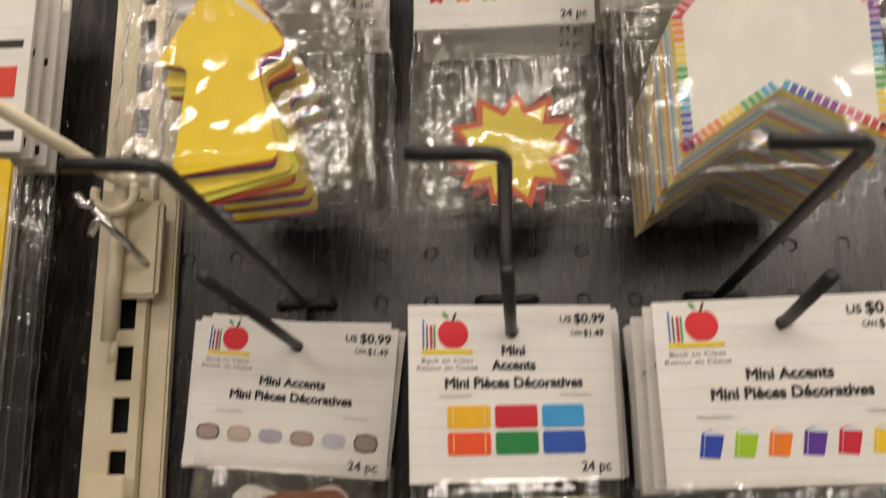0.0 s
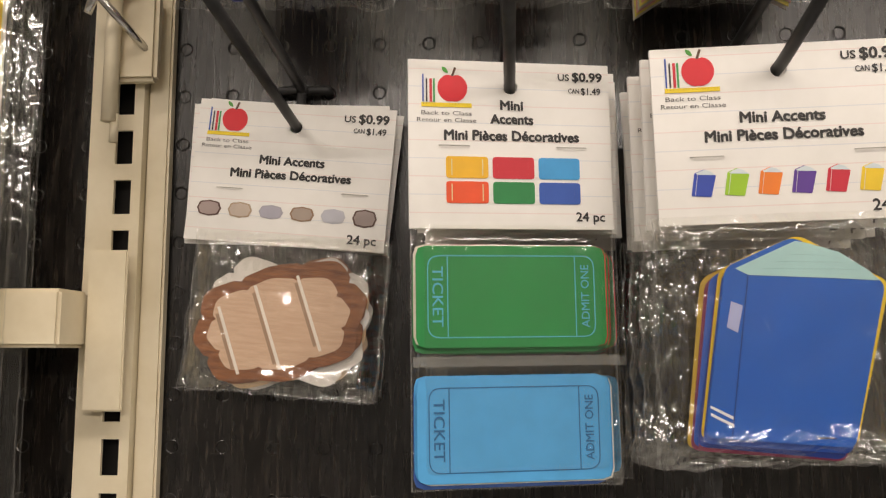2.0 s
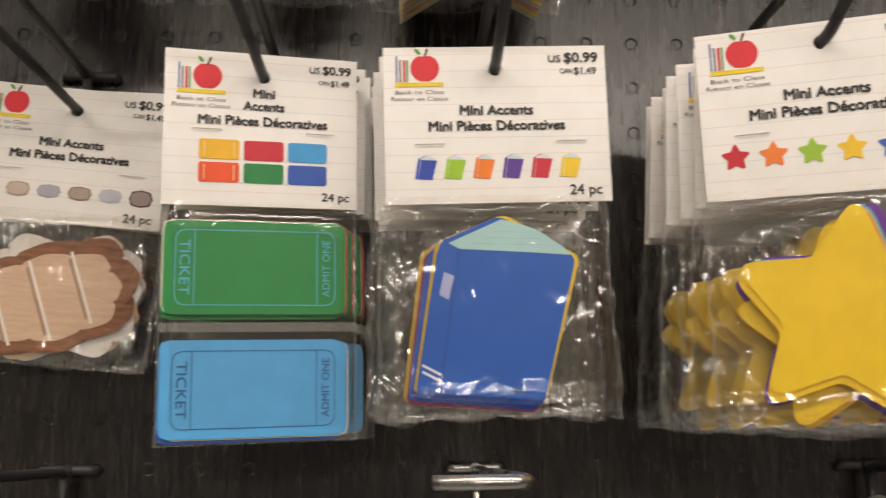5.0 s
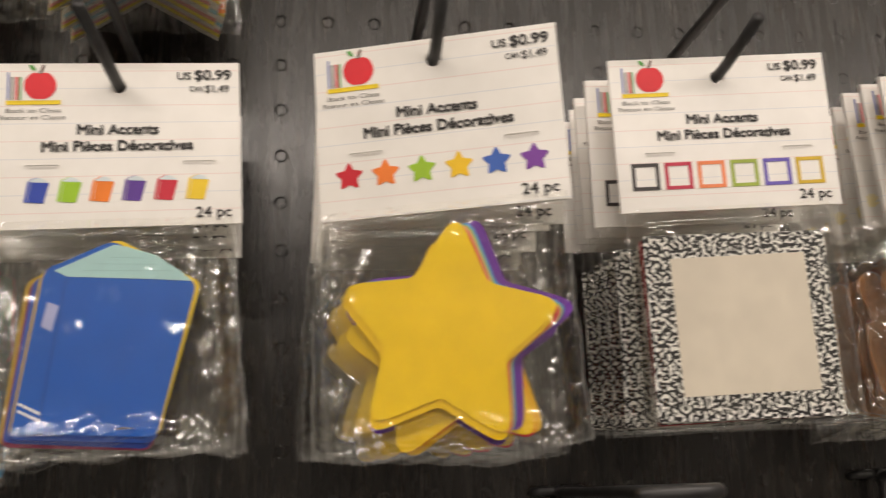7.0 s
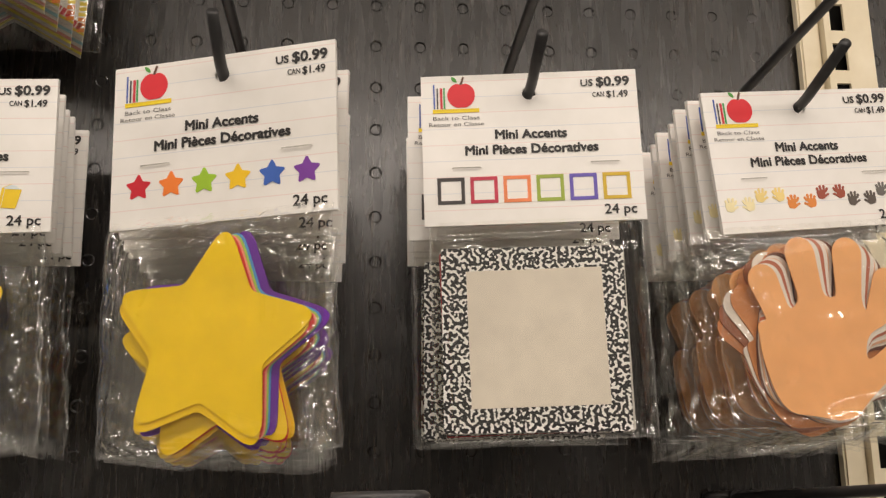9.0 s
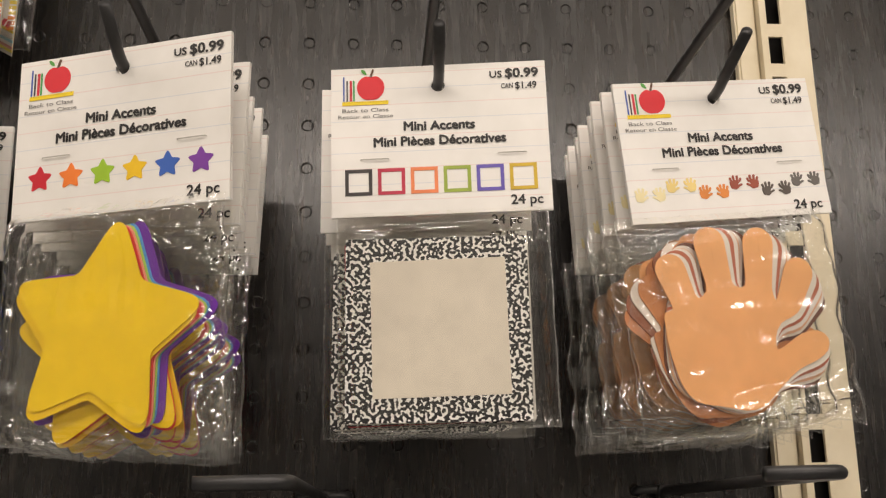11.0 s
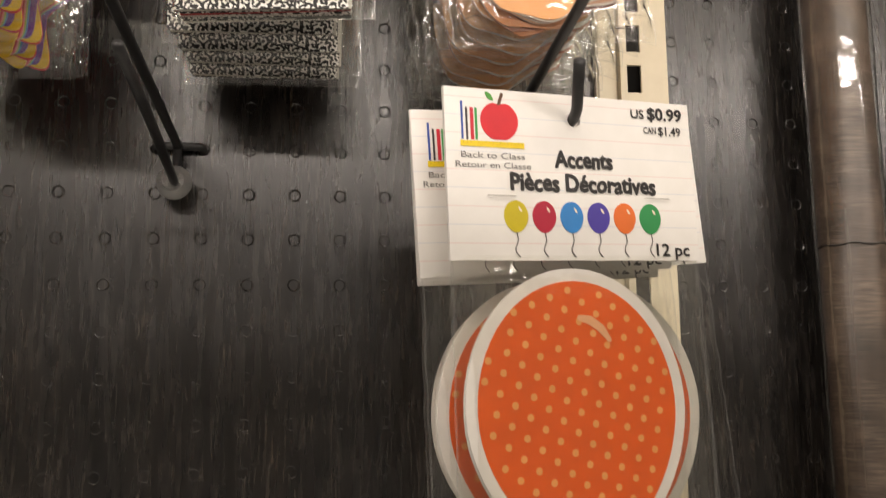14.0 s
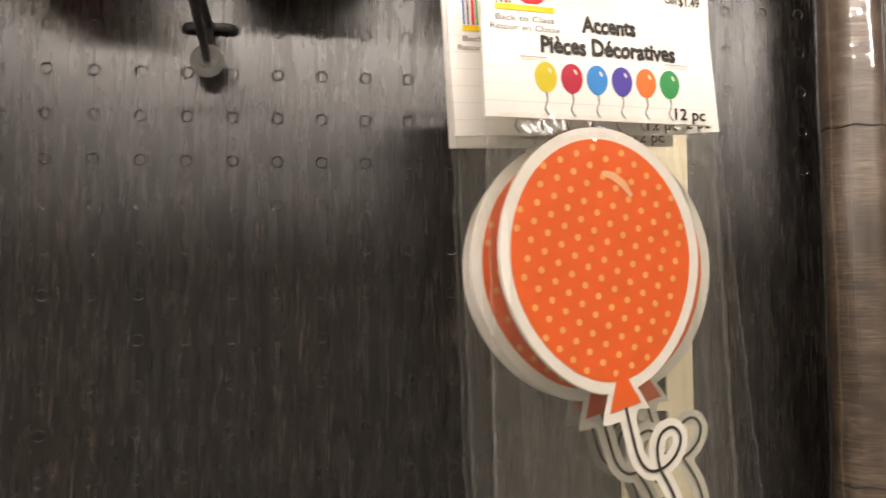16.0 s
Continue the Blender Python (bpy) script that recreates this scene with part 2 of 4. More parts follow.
def oval(rx, rz, n=40, cx=0.0, cz=0.0, egg=0.0):
    return [(cx + rx * math.cos(a) * (1 + egg * math.sin(a)), cz + rz * math.sin(a)) for a in (2 * math.pi * i / n for i in range(n))]


def tube(path, r, sides=10, bm=None, cap=True):
    """A round wire along the points of path."""
    bm = bm or bmesh.new()
    path = [Vector(p) for p in path]
    rings, side = [], None
    for i, p in enumerate(path):
        d = (path[min(i + 1, len(path) - 1)] - path[max(i - 1, 0)]).normalized()
        if side is None:
            side = d.orthogonal().normalized()
        side = (side - d * side.dot(d)).normalized()
        up = d.cross(side)
        rings.append([bm.verts.new(p + r * (side * math.cos(a) + up * math.sin(a))) for a in (2 * math.pi * k / sides for k in range(sides))])
    for a, b in zip(rings, rings[1:]):
        for k in range(sides):
            bm.faces.new((a[k], a[(k + 1) % sides], b[(k + 1) % sides], b[k]))
    if cap:
        bm.faces.new(rings[0][::-1])
        bm.faces.new(rings[-1])
    return bm


def bend(path, r=0.006, n=5):
    """A path with its inner corners rounded."""
    out = [Vector(path[0])]
    for a, p, b in zip(path, path[1:], path[2:]):
        a, p, b = Vector(a), Vector(p), Vector(b)
        d = min(r, (a - p).length * 0.45, (b - p).length * 0.45)
        s, e = p + (a - p).normalized() * d, p + (b - p).normalized() * d
        out += [s * (1 - t) ** 2 + p * 2 * t * (1 - t) + e * t * t for t in (k / n for k in range(n + 1))]
    return out + [Vector(path[-1])]


TEXT = {}


def text_mesh(s):
    """Flat letters as a mesh one unit in cap height, centred; with its width."""
    if s not in TEXT:
        def raw(word):
            cu = bpy.data.curves.new("letters", "FONT")
            cu.body, cu.size, cu.resolution_u = word, 1.0, 3
            ob = new("letters", cu)
            dg = bpy.context.evaluated_depsgraph_get()
            me = bpy.data.meshes.new_from_object(ob.evaluated_get(dg))
            bpy.data.objects.remove(ob)
            bpy.data.curves.remove(cu)
            return me
        top = max(v.co.y for v in raw("H").vertices)
        me = raw(s)
        xs = [v.co.x for v in me.vertices]
        TEXT[s] = (me, min(xs), max(xs), top)
    return TEXT[s]


def letters(name, s, u, v, width, cap, hexcol, parent, bold=0.0, y=-0.0012, turn=0, label="", bounce=0.0):
    """Printed letters of the given width and cap height round (u, v) on a card's front."""
    me, x0, x1, top = text_mesh(s)
    bm = bmesh.new()
    c, q = math.cos(radians(turn)), math.sin(radians(turn))
    shifts = [(0.0, 0.0)] + ([(bold * cap * math.cos(k * math.pi / 4), bold * cap * math.sin(k * math.pi / 4)) for k in range(8)] if bold else [])
    for k, (sx, sz) in enumerate(shifts):
        n0 = len(bm.verts)
        bm.from_mesh(me)
        bm.verts.ensure_lookup_table()
        for p in bm.verts[n0:]:
            a, b = (p.co.x - (x0 + x1) / 2) / (x1 - x0) * (width - 2 * bold * cap), (p.co.y / top - 0.5) * cap * (1 - 2 * bold)
            b += bounce * cap * math.sin(a / cap * 5.3 + 1.0)
            a, b = a + sx, b + sz
            p.co = (u + c * a - q * b, y - 0.000012 * k, v + q * a + c * b)
    if bm.faces:
        bm.normal_update()
        if sum(f.normal.y for f in bm.faces) > 0:
            bmesh.ops.reverse_faces(bm, faces=bm.faces)
    return part(name, bm, col(hexcol), parent, label)


def ease(t):
    t = min(1.0, max(0.0, t))
    return t * t * (3 - 2 * t)


def sheet(w0, w1, top, bottom, y, bulge, rough, seed, nx=80, nz=74):
    """A crinkled film sheet, w0 wide at the top and w1 at the bottom, pushed out by bulge in its middle; its rims are seams."""
    bm = bmesh.new()
    loose = bm.verts.layers.float.new("slack")
    grid = []
    us = [0, 0.006] + [i / nx for i in range(1, nx)] + [0.994, 1]
    for j in range(nz + 2):
        v = min(1.0, j / nz) if j <= nz - 1 else (0.993 if j == nz else 1.0)
        row = []
        for u in us:
            w = w0 + (w1 - w0) * v
            x, z = (u - 0.5) * w, top + (bottom - top) * v
            prof = ease(u / 0.10) * ease((1 - u) / 0.10) * ease((v + 0.03) / 0.12) * ease((1 - v) / 0.10)
            crease = 0.0
            for turn_, stretch, amp in ((35, 0.22, 1.0), (-50, 0.30, 0.9), (80, 0.18, 0.6)):
                c, q = math.cos(radians(turn_ + 9 * seed)), math.sin(radians(turn_ + 9 * seed))
                p = Vector(((c * x - q * z) * 62, (q * x + c * z) * 62 * stretch, seed * 3.1 + turn_))
                crease += amp * (1 - abs(noise.noise(p))) ** 3 * max(0.0, 0.45 + noise.noise(p * 0.31 + Vector((4, 4, 4))))
            p = Vector((x * 38 + seed * 7.3, z * 38, seed * 3.1))
            rim = 1 - ease(min(u, 1 - u) / 0.30) * ease(v / 0.35) * ease((1 - v) / 0.22)
            crease = (crease * (0.10 + 0.6 * rim) + 0.3 * abs(noise.noise(p))) * rough
            fan = 0.4 * rough * abs(math.sin((x * 700 + seed * 2) * (0.7 + 0.3 * noise.noise(p * 0.4)))) * (1 - v) ** 3
            x += 0.5 * rough * noise.noise(Vector((z * 80, seed, 0.3)))
            z += (0.7 * rough * noise.noise(Vector((x * 70, seed, 9.3)))) * (v > 0.9)
            vert = bm.verts.new((x, y - bulge * prof - (crease + fan) * (0.45 + 0.55 * prof) * (1 if bulge > 0 else -1), z))
            vert[loose] = 0.06 + 0.94 * rim * rim
            row.append(vert)
        grid.append(row)
    for j in range(len(grid) - 1):
        for i in range(len(us) - 1):
            f = bm.faces.new((grid[j][i], grid[j + 1][i], grid[j + 1][i + 1], grid[j][i + 1]))
            f.material_index = 1 if i == 0 or i == len(us) - 2 or j == len(grid) - 2 else 0
    return bm


def fold_card(w, h, above):
    """A header card folded over a bag's top, with its hang hole at the origin: two leaves joined by a fold."""
    bm = bmesh.new()
    hole = [(0.0031 * math.cos(a), 0.0031 * math.sin(a)) for a in (2 * math.pi * i / 16 for i in range(16))]
    x0, x1, z0, z1 = -w / 2, w / 2, above - h, above
    outer = []
    for a, b in hole:
        s = max(abs(a), abs(b))
        outer.append((a / s * 0.0055, b / s * 0.0055))
    for y0, y1 in ((-0.0010, -0.0006), (0.0006, 0.0010)):
        for y in (y0, y1):
            hv = [bm.verts.new((a, y, b)) for a, b in hole]
            ov = [bm.verts.new((a, y, b)) for a, b in outer]
            for i in range(16):
                bm.faces.new((hv[i], hv[(i + 1) % 16], ov[(i + 1) % 16], ov[i]))
            q = 0.0055
            xs, zs = [x0, x0 / 2, -q, q, x1 / 2, x1], [z0, z0 * 0.6, z0 * 0.3, -q, q, z1]
            for i in range(5):
                for j in range(5):
                    if i == 2 and j == 3:
                        continue
                    bm.faces.new([bm.verts.new((a, y, b)) for a, b in ((xs[i], zs[j]), (xs[i + 1], zs[j]), (xs[i + 1], zs[j + 1]), (xs[i], zs[j + 1]))])
        loop = [(a, z0) for a in xs] + [(x1, b) for b in zs[1:]] + [(a, z1) for a in xs[-2::-1]] + [(x0, b) for b in zs[-2:0:-1]]
        for (a, b), (c, d) in zip(loop, loop[1:] + loop[:1]):
            bm.faces.new([bm.verts.new(p) for p in ((a, y0, b), (c, y0, d), (c, y1, d), (a, y1, b))])
        for (a, b), (c, d) in zip(hole, hole[1:] + hole[:1]):
            bm.faces.new([bm.verts.new(p) for p in ((a, y0, b), (c, y0, d), (c, y1, d), (a, y1, b))])
    for a, c in zip(xs, xs[1:]):
        bm.faces.new([bm.verts.new(p) for p in ((a, -0.0006, z1), (c, -0.0006, z1), (c, 0.0006, z1), (a, 0.0006, z1))])
    bmesh.ops.remove_doubles(bm, verts=bm.verts, dist=0.00002)
    bmesh.ops.recalc_face_normals(bm, faces=bm.faces)
    return bm


# ---- outlines of the paper pieces ----


def star(r, inner=0.52, rnd=0.16):
    pts = []
    for i in range(10):
        a, q = math.pi / 2 + i * math.pi / 5, r if i % 2 == 0 else r * inner
        pts.append((q * math.cos(a), q * math.sin(a)))
    out = []
    for i, p in enumerate(pts):
        tri = rounded([pts[i - 1], p, pts[(i + 1) % 10]], r * (0.24 if i % 2 == 0 else 0.06), 6)
        out += tri[7:14]
    return out


def plaque(w, h, n=96):
    """A scalloped name-plate outline."""
    out = []
    for i in range(n):
        a = 2 * math.pi * i / n
        c, s = math.cos(a), math.sin(a)
        k = 1 / (abs(c) ** 2.6 + abs(s) ** 2.6) ** (1 / 2.6)
        k *= 0.875 + 0.13 * abs(math.cos(4 * a)) ** 0.6 + 0.012 * math.cos(16 * a)
        out.append((w / 2 * c * k, h / 2 * s * k))
    return out


def ticket(w, h, cut=0.004):
    x, z = w / 2, h / 2
    pts = [(-x + cut, -z), (x - cut, -z), (x - cut * 0.25, -z + cut * 0.25), (x, -z + cut), (x, z - cut), (x - cut * 0.25, z - cut * 0.25), (x - cut, z), (-x + cut, z), (-x + cut * 0.25, z - cut * 0.25), (-x, z - cut), (-x, -z + cut), (-x + cut * 0.25, -z + cut * 0.25)]
    return pts


def palm(s):
    """A simple five-finger paper shape, s high."""
    fingers = [(-0.346, 0.255, 108, 0.088, 0.26), (-0.107, 0.397, 97, 0.090, 0.31), (0.177, 0.387, 83, 0.090, 0.31), (0.387, 0.215, 64, 0.086, 0.27)]
    base = [(-0.42, 0.05), (-0.415, -0.14), (-0.37, -0.34), (-0.30, -0.44), (-0.12, -0.47), (-0.02, -0.50), (0.08, -0.485), (0.20, -0.38), (0.32, -0.29), (0.44, -0.25), (0.51, -0.20), (0.52, -0.13), (0.46, -0.085), (0.36, -0.10), (0.25, -0.17), (0.20, -0.19), (0.20, -0.12), (0.24, -0.04)]
    tops = []
    for fx, fz, deg, r, ln in fingers[::-1]:
        a = radians(deg)
        d, nrm = Vector((math.cos(a), math.sin(a))), Vector((math.sin(a), -math.cos(a)))
        tip = Vector((fx, fz)) + d * 0.02
        root = tip - d * ln
        tops.append(tuple(root + nrm * r * 0.82 + d * 0.05))
        for k in range(9):
            t = math.pi * k / 8
            tops.append(tuple(tip + nrm * r * math.cos(t) + d * r * math.sin(t)))
        tops.append(tuple(root - nrm * r * 0.82 + d * 0.05))
    pts = base + tops
    return [(x * s, z * s) for x, z in rounded(pts, 0.05, 2)]


def book():
    """A closed book seen from above its top edge."""
    return rounded([(-0.0342, -0.0320), (0.0180, -0.0368), (0.0335, 0.0218), (0.0018, 0.0398), (-0.0232, 0.0294)], 0.0035)


def balloon(rx, rz):
    """A balloon's outline, a little pointed below."""
    out = []
    for i in range(56):
        a = 2 * math.pi * i / 56
        z = math.sin(a)
        out.append((rx * math.cos(a) * (1.0 - 0.10 * max(0.0, -z) ** 1.5 + 0.02 * z), rz * z))
    return out


def arrow():
    pts = [(-0.021, -0.045), (0.021, -0.039), (0.0105, 0.003), (0.0235, 0.0085), (-0.003, 0.047), (-0.0295, 0.002), (-0.0160, 0.000)]
    return rounded(pts, 0.0045, 5)


def burst(r, n=11):
    rnd = random.Random(4)
    out = []
    for i in range(2 * n):
        a = math.pi * i / n
        q = r * (rnd.uniform(0.92, 1.08) if i % 2 == 0 else rnd.uniform(0.64, 0.74))
        out.append((q * math.cos(a), 0.85 * q * math.sin(a)))
    return out


def apple(s):
    out = []
    for i in range(36):
        a = 2 * math.pi * i / 36
        r = 0.5 * (1 - 0.16 * math.exp(-((a - math.pi / 2) / 0.30) ** 2) - 0.07 * math.exp(-((a - 1.5 * math.pi) / 0.25) ** 2))
        out.append((s * r * 1.03 * math.cos(a), s * r * (0.98 if math.sin(a) > 0 else 1.04) * math.sin(a)))
    return out


# ---- what is printed on the header cards ----


def emblem(card, x, z, s):
    """The apple, book spines and ruler of the range's badge, with its two lines of words; s is its width."""
    y0, y1 = -0.00125, -0.0010
    part("apple", slab([(x + 0.12 * s + a, z + 0.10 * s + b) for a, b in apple(0.58 * s)], y0, y1), col("d81f2c"), card)
    part("leaf", slab([(x + a * s, z + b * s) for a, b in rounded([(0.05, 0.38), (0.00, 0.50), (-0.10, 0.53), (-0.06, 0.42)], 0.05)], y0, y1), col("4f9a3a"), card)
    part("stalk", slab([(x + a * s, z + b * s) for a, b in ((0.09, 0.33), (0.14, 0.33), (0.20, 0.50), (0.16, 0.52))], y0 - 0.0001, y1), col("5a3a22"), card)
    for i, (c, w, top) in enumerate((("3956a8", 0.03, 0.36), ("3a3434", 0.03, 0.27), ("cf2a3a", 0.05, 0.27), ("3f9a4c", 0.035, 0.27))):
        a = -0.48 + i * 0.072
        part("book_spine", slab(rect(x + a * s, x + (a + w) * s, z - 0.20 * s, z + top * s), y0, y1), col(c), card)
    part("ruler", slab(rect(x - 0.5 * s, x + 0.5 * s, z - 0.30 * s, z - 0.215 * s), y0, y1), col("f0d21c"), card)
    bm = bmesh.new()
    for i in range(17):
        a = x + (-0.46 + i * 0.0575) * s
        slab(rect(a, a + 0.006 * s, z - 0.25 * s, z - 0.215 * s), y0 - 0.0001, y0, bm)
    part("ruler_mark", bm, col("a8901c"), card)
    letters("lettering", "Back to Class", x, z - 0.42 * s, 1.0 * s, 0.085 * s, "5a5652", card)
    letters("lettering", "Retour en Classe", x, z - 0.56 * s, 1.18 * s, 0.085 * s, "5a5652", card)


def icon_row(card, kind, w, z):
    y0, y1 = -0.00125, -0.0010
    gap = {"book": 0.128, "star": 0.149, "square": 0.150, "plaque": 0.156, "balloon": 0.109, "palm": 0.158}.get(kind, 0.15)
    xs = [(i - 2.5) * gap * w for i in range(6)]
    s = 0.120 * w
    if kind == "plaque":
        for x, (a, b), (kw, kh) in zip(xs, (("5b3f36", "a89690"), ("b09a80", "c4b4a4"), ("a9a6ae", "aeabb6"), ("94765a", "ab9a8c"), ("c2c1c8", "c2c2ca"), ("5b4238", "9c8c86")), ((1, 0.66), (1, 0.66), (1, 0.58), (1, 0.62), (1, 0.62), (1, 0.76))):
            part("icon_border", slab([(x + p, z + q) for p, q in plaque(s * kw, s * kh, 40)], y0, y1), col(a), card)
            part("icon_face", slab([(x + p, z + q) for p, q in plaque(s * kw * 0.86, s * kh * 0.82, 40)], y0 - 0.0001, y0), col(b), card)
    elif kind == "ticket":
        for i, c in enumerate(("f0b81c", "cc2233", "3f9fdc", "ee5420", "1f8240", "2d58b4")):
            x, zz = (i % 3 - 1) * 0.227 * w + 0.008 * w, z + (0.061 if i < 3 else -0.061) * w
            part("icon", slab([(x + a, zz + b) for a, b in ticket(0.205 * w, 0.106 * w, 0.0012)], y0, y1), col(c), card)
            for t in (-0.075, 0.075):
                part("icon_rule", slab(rect(x + t * w - 0.0002, x + t * w + 0.0002, zz - 0.04 * w, zz + 0.04 * w), y0 - 0.0001, y0), col("e8d9a0" if i % 3 == 0 else c), card)
    elif kind == "book":
        for x, c in zip(xs, ("2a47b0", "9cc824", "f0801e", "5a3192", "cc2038", "f0cc22")):
            k = 1.46 * w
            part("icon", slab([(x + a * k, z + b * k) for a, b in book()], y0, y1), col(c), card)
            part("icon_page", slab([(x + a * k, z + b * k) for a, b in ((-0.0195, 0.0288), (-0.0150, 0.0252), (0.0318, 0.0226), (0.0180, 0.0335), (0.0026, 0.0382))], y0 - 0.0001, y0), col("d5dfe2"), card)
            part("icon_line", slab([(x + a * k, z + b * k) for a, b in ((-0.0153, 0.0260), (-0.0143, 0.0260), (-0.0240, -0.0325), (-0.0250, -0.0325))], y0 - 0.0001, y0), col("e8e6e0"), card)
    elif kind == "star":
        for i, (x, c) in enumerate(zip(xs, RAINBOW)):
            part("icon", slab([(x + a, z + b) for a, b in star(0.064 * w)], y0, y1), col(c), card)
    elif kind == "square":
        for x, c in zip(xs, ("3a3432", "c2304a", "f08a55", "9db040", "6a5ab8", "d4b22a")):
            part("icon", ring(rect(x - 0.062 * w, x + 0.062 * w, z - 0.062 * w, z + 0.062 * w), rect(x - 0.046 * w, x + 0.046 * w, z - 0.046 * w, z + 0.046 * w), y0, y1), col(c), card)
    elif kind == "palm":
        for i, c in enumerate(("f2e6b4", "f2d98a", "e08a3c", "9c4a34", "5a5048", "6a6560")):
            dz = 0.019 * w if i in (1, 3, 5) else -0.019 * w
            for m in (-1, 1):
                part("icon", slab([(xs[i] + m * 0.045 * w - m * a, z + dz + b) for a, b in palm(0.068 * w)], y0, y1), col(c), card)
    elif kind == "balloon":
        for x, c in zip([v + 0.022 * w for v in xs], ("cdbb1c", "b01c38", "3382c8", "4a3c9c", "e0702c", "2f8c4c")):
            part("icon", slab([(x + a, z + b) for a, b in balloon(0.046 * w, 0.056 * w)], y0, y1), col(c), card)
            part("icon_shine", slab([(x + 0.016 * w + a, z + 0.025 * w + b) for a, b in turned(oval(0.004 * w, 0.011 * w, 12), 30)], y0 - 0.0001, y0), col("efe2cc"), card)
            path = [(x + 0.012 * w * math.sin(t * 7) * t, y0, z - 0.055 * w - 0.085 * w * t) for t in (k / 12 for k in range(13))]
            part("icon_string", tube(path, 0.00022, 5), col("6a6460"), card)


def header_card(thing, kind, w, h, above):
    card = part("header_card", fold_card(w, h, above), [CARD, CARD_BACK], thing, "white ruled card with printed words")
    top, left, right = above, -w / 2, w / 2

    def at(u, v):
        return left + u * w, top - v * h

    eu, ev, es = {"ticket": (0.185, 0.195, 0.245), "balloon": (0.175, 0.225, 0.24)}.get(kind, (0.160, 0.165, 0.215))
    ex, ez = at(eu, ev)
    emblem(card, ex, ez, es * w)
    if kind == "balloon":
        rows_ = [("Accents", 0.53, 0.395, 0.24, 0.072), ("Pièces Décoratives", 0.53, 0.540, 0.595, 0.074)]
        count = "12 pc"
    elif kind == "ticket":
        rows_ = [("Mini", 0.505, 0.265, 0.115, 0.056), ("Accents", 0.505, 0.348, 0.215, 0.056), ("Mini Pièces Décoratives", 0.505, 0.449, 0.67, 0.058)]
        count = "24 pc"
    else:
        rows_ = [("Mini Accents", 0.50, 0.412, 0.33, 0.052), ("Mini Pièces Décoratives", 0.50, 0.512, 0.61, 0.052)]
        count = "24 pc"
    for s, u, v, tw, cap in rows_:
        x, z = at(u, v)
        letters("title", s, x, z, tw * w, cap * w * 0.90, BLACK, card, 0.056, bounce=0.035)
    x, z = at(0.825, 0.078)
    letters("price", "US", x - 0.055 * w, z - 0.004 * w, 0.058 * w, 0.034 * w, BLACK, card, 0.035)
    letters("price", "$0.99", x + 0.065 * w, z, 0.155 * w, 0.048 * w, BLACK, card, 0.050)
    x, z = at(0.875, 0.165 if kind != "balloon" else 0.185)
    letters("price", "CAN", x - 0.055 * w, z, 0.055 * w, 0.024 * w, BLACK, card, 0.020)
    letters("price", "$1.49", x + 0.032 * w, z, 0.10 * w, 0.034 * w, BLACK, card, 0.030)
    x, z = at(0.885, 0.925) if kind != "balloon" else at(0.885, 0.935)
    letters("count", count, x, z, 0.145 * w, 0.046 * w, BLACK, card, 0.030)
    iv = {"ticket": 0.714, "balloon": 0.745, "star": 0.755}.get(kind, 0.775)
    icon_row(card, kind, w, at(0, iv)[1])
    for u, v in ((0.20, 0.625), (0.83, 0.615)) if kind != "ticket" else ((0.22, 0.512), (0.80, 0.512)):
        x, z = at(u, v)
        part("staple", tube(bend([(x - 0.0062, 0.0012, z), (x - 0.0062, -0.0017, z), (x + 0.0062, -0.0017, z), (x + 0.0062, 0.0012, z)], 0.0008, 3), 0.00022, 6), col("c8c4bc"), card, "thin steel staple")
    return card


# ---- the hanging packs ----


def empty(name, label, category, group, m):
    ob = new(name)
    ob.empty_display_size = 0.02
    ob.matrix_world = m
    return tagged(ob, label, category, group)


def bag(thing, w0, w1, top, bottom, bulge, rough, seed, mat=None, dx=0.0, back=True):
    fr = part("bag_front", sheet(w0, w1, top, bottom, -0.0002, bulge, rough, seed), [mat or FILM, SEAM], thing, "clear crinkled plastic film", True)
    fr.location.x = dx
    if back:
        bk = part("bag_back", sheet(w0, w1, top, bottom, 0.0003, -bulge * 0.55, rough * 0.7, seed + 40), [FILM_REAR, SEAM], thing, "clear plastic film", True)
        bk.location.x = dx


GROUP = "accent packs on the hooks"


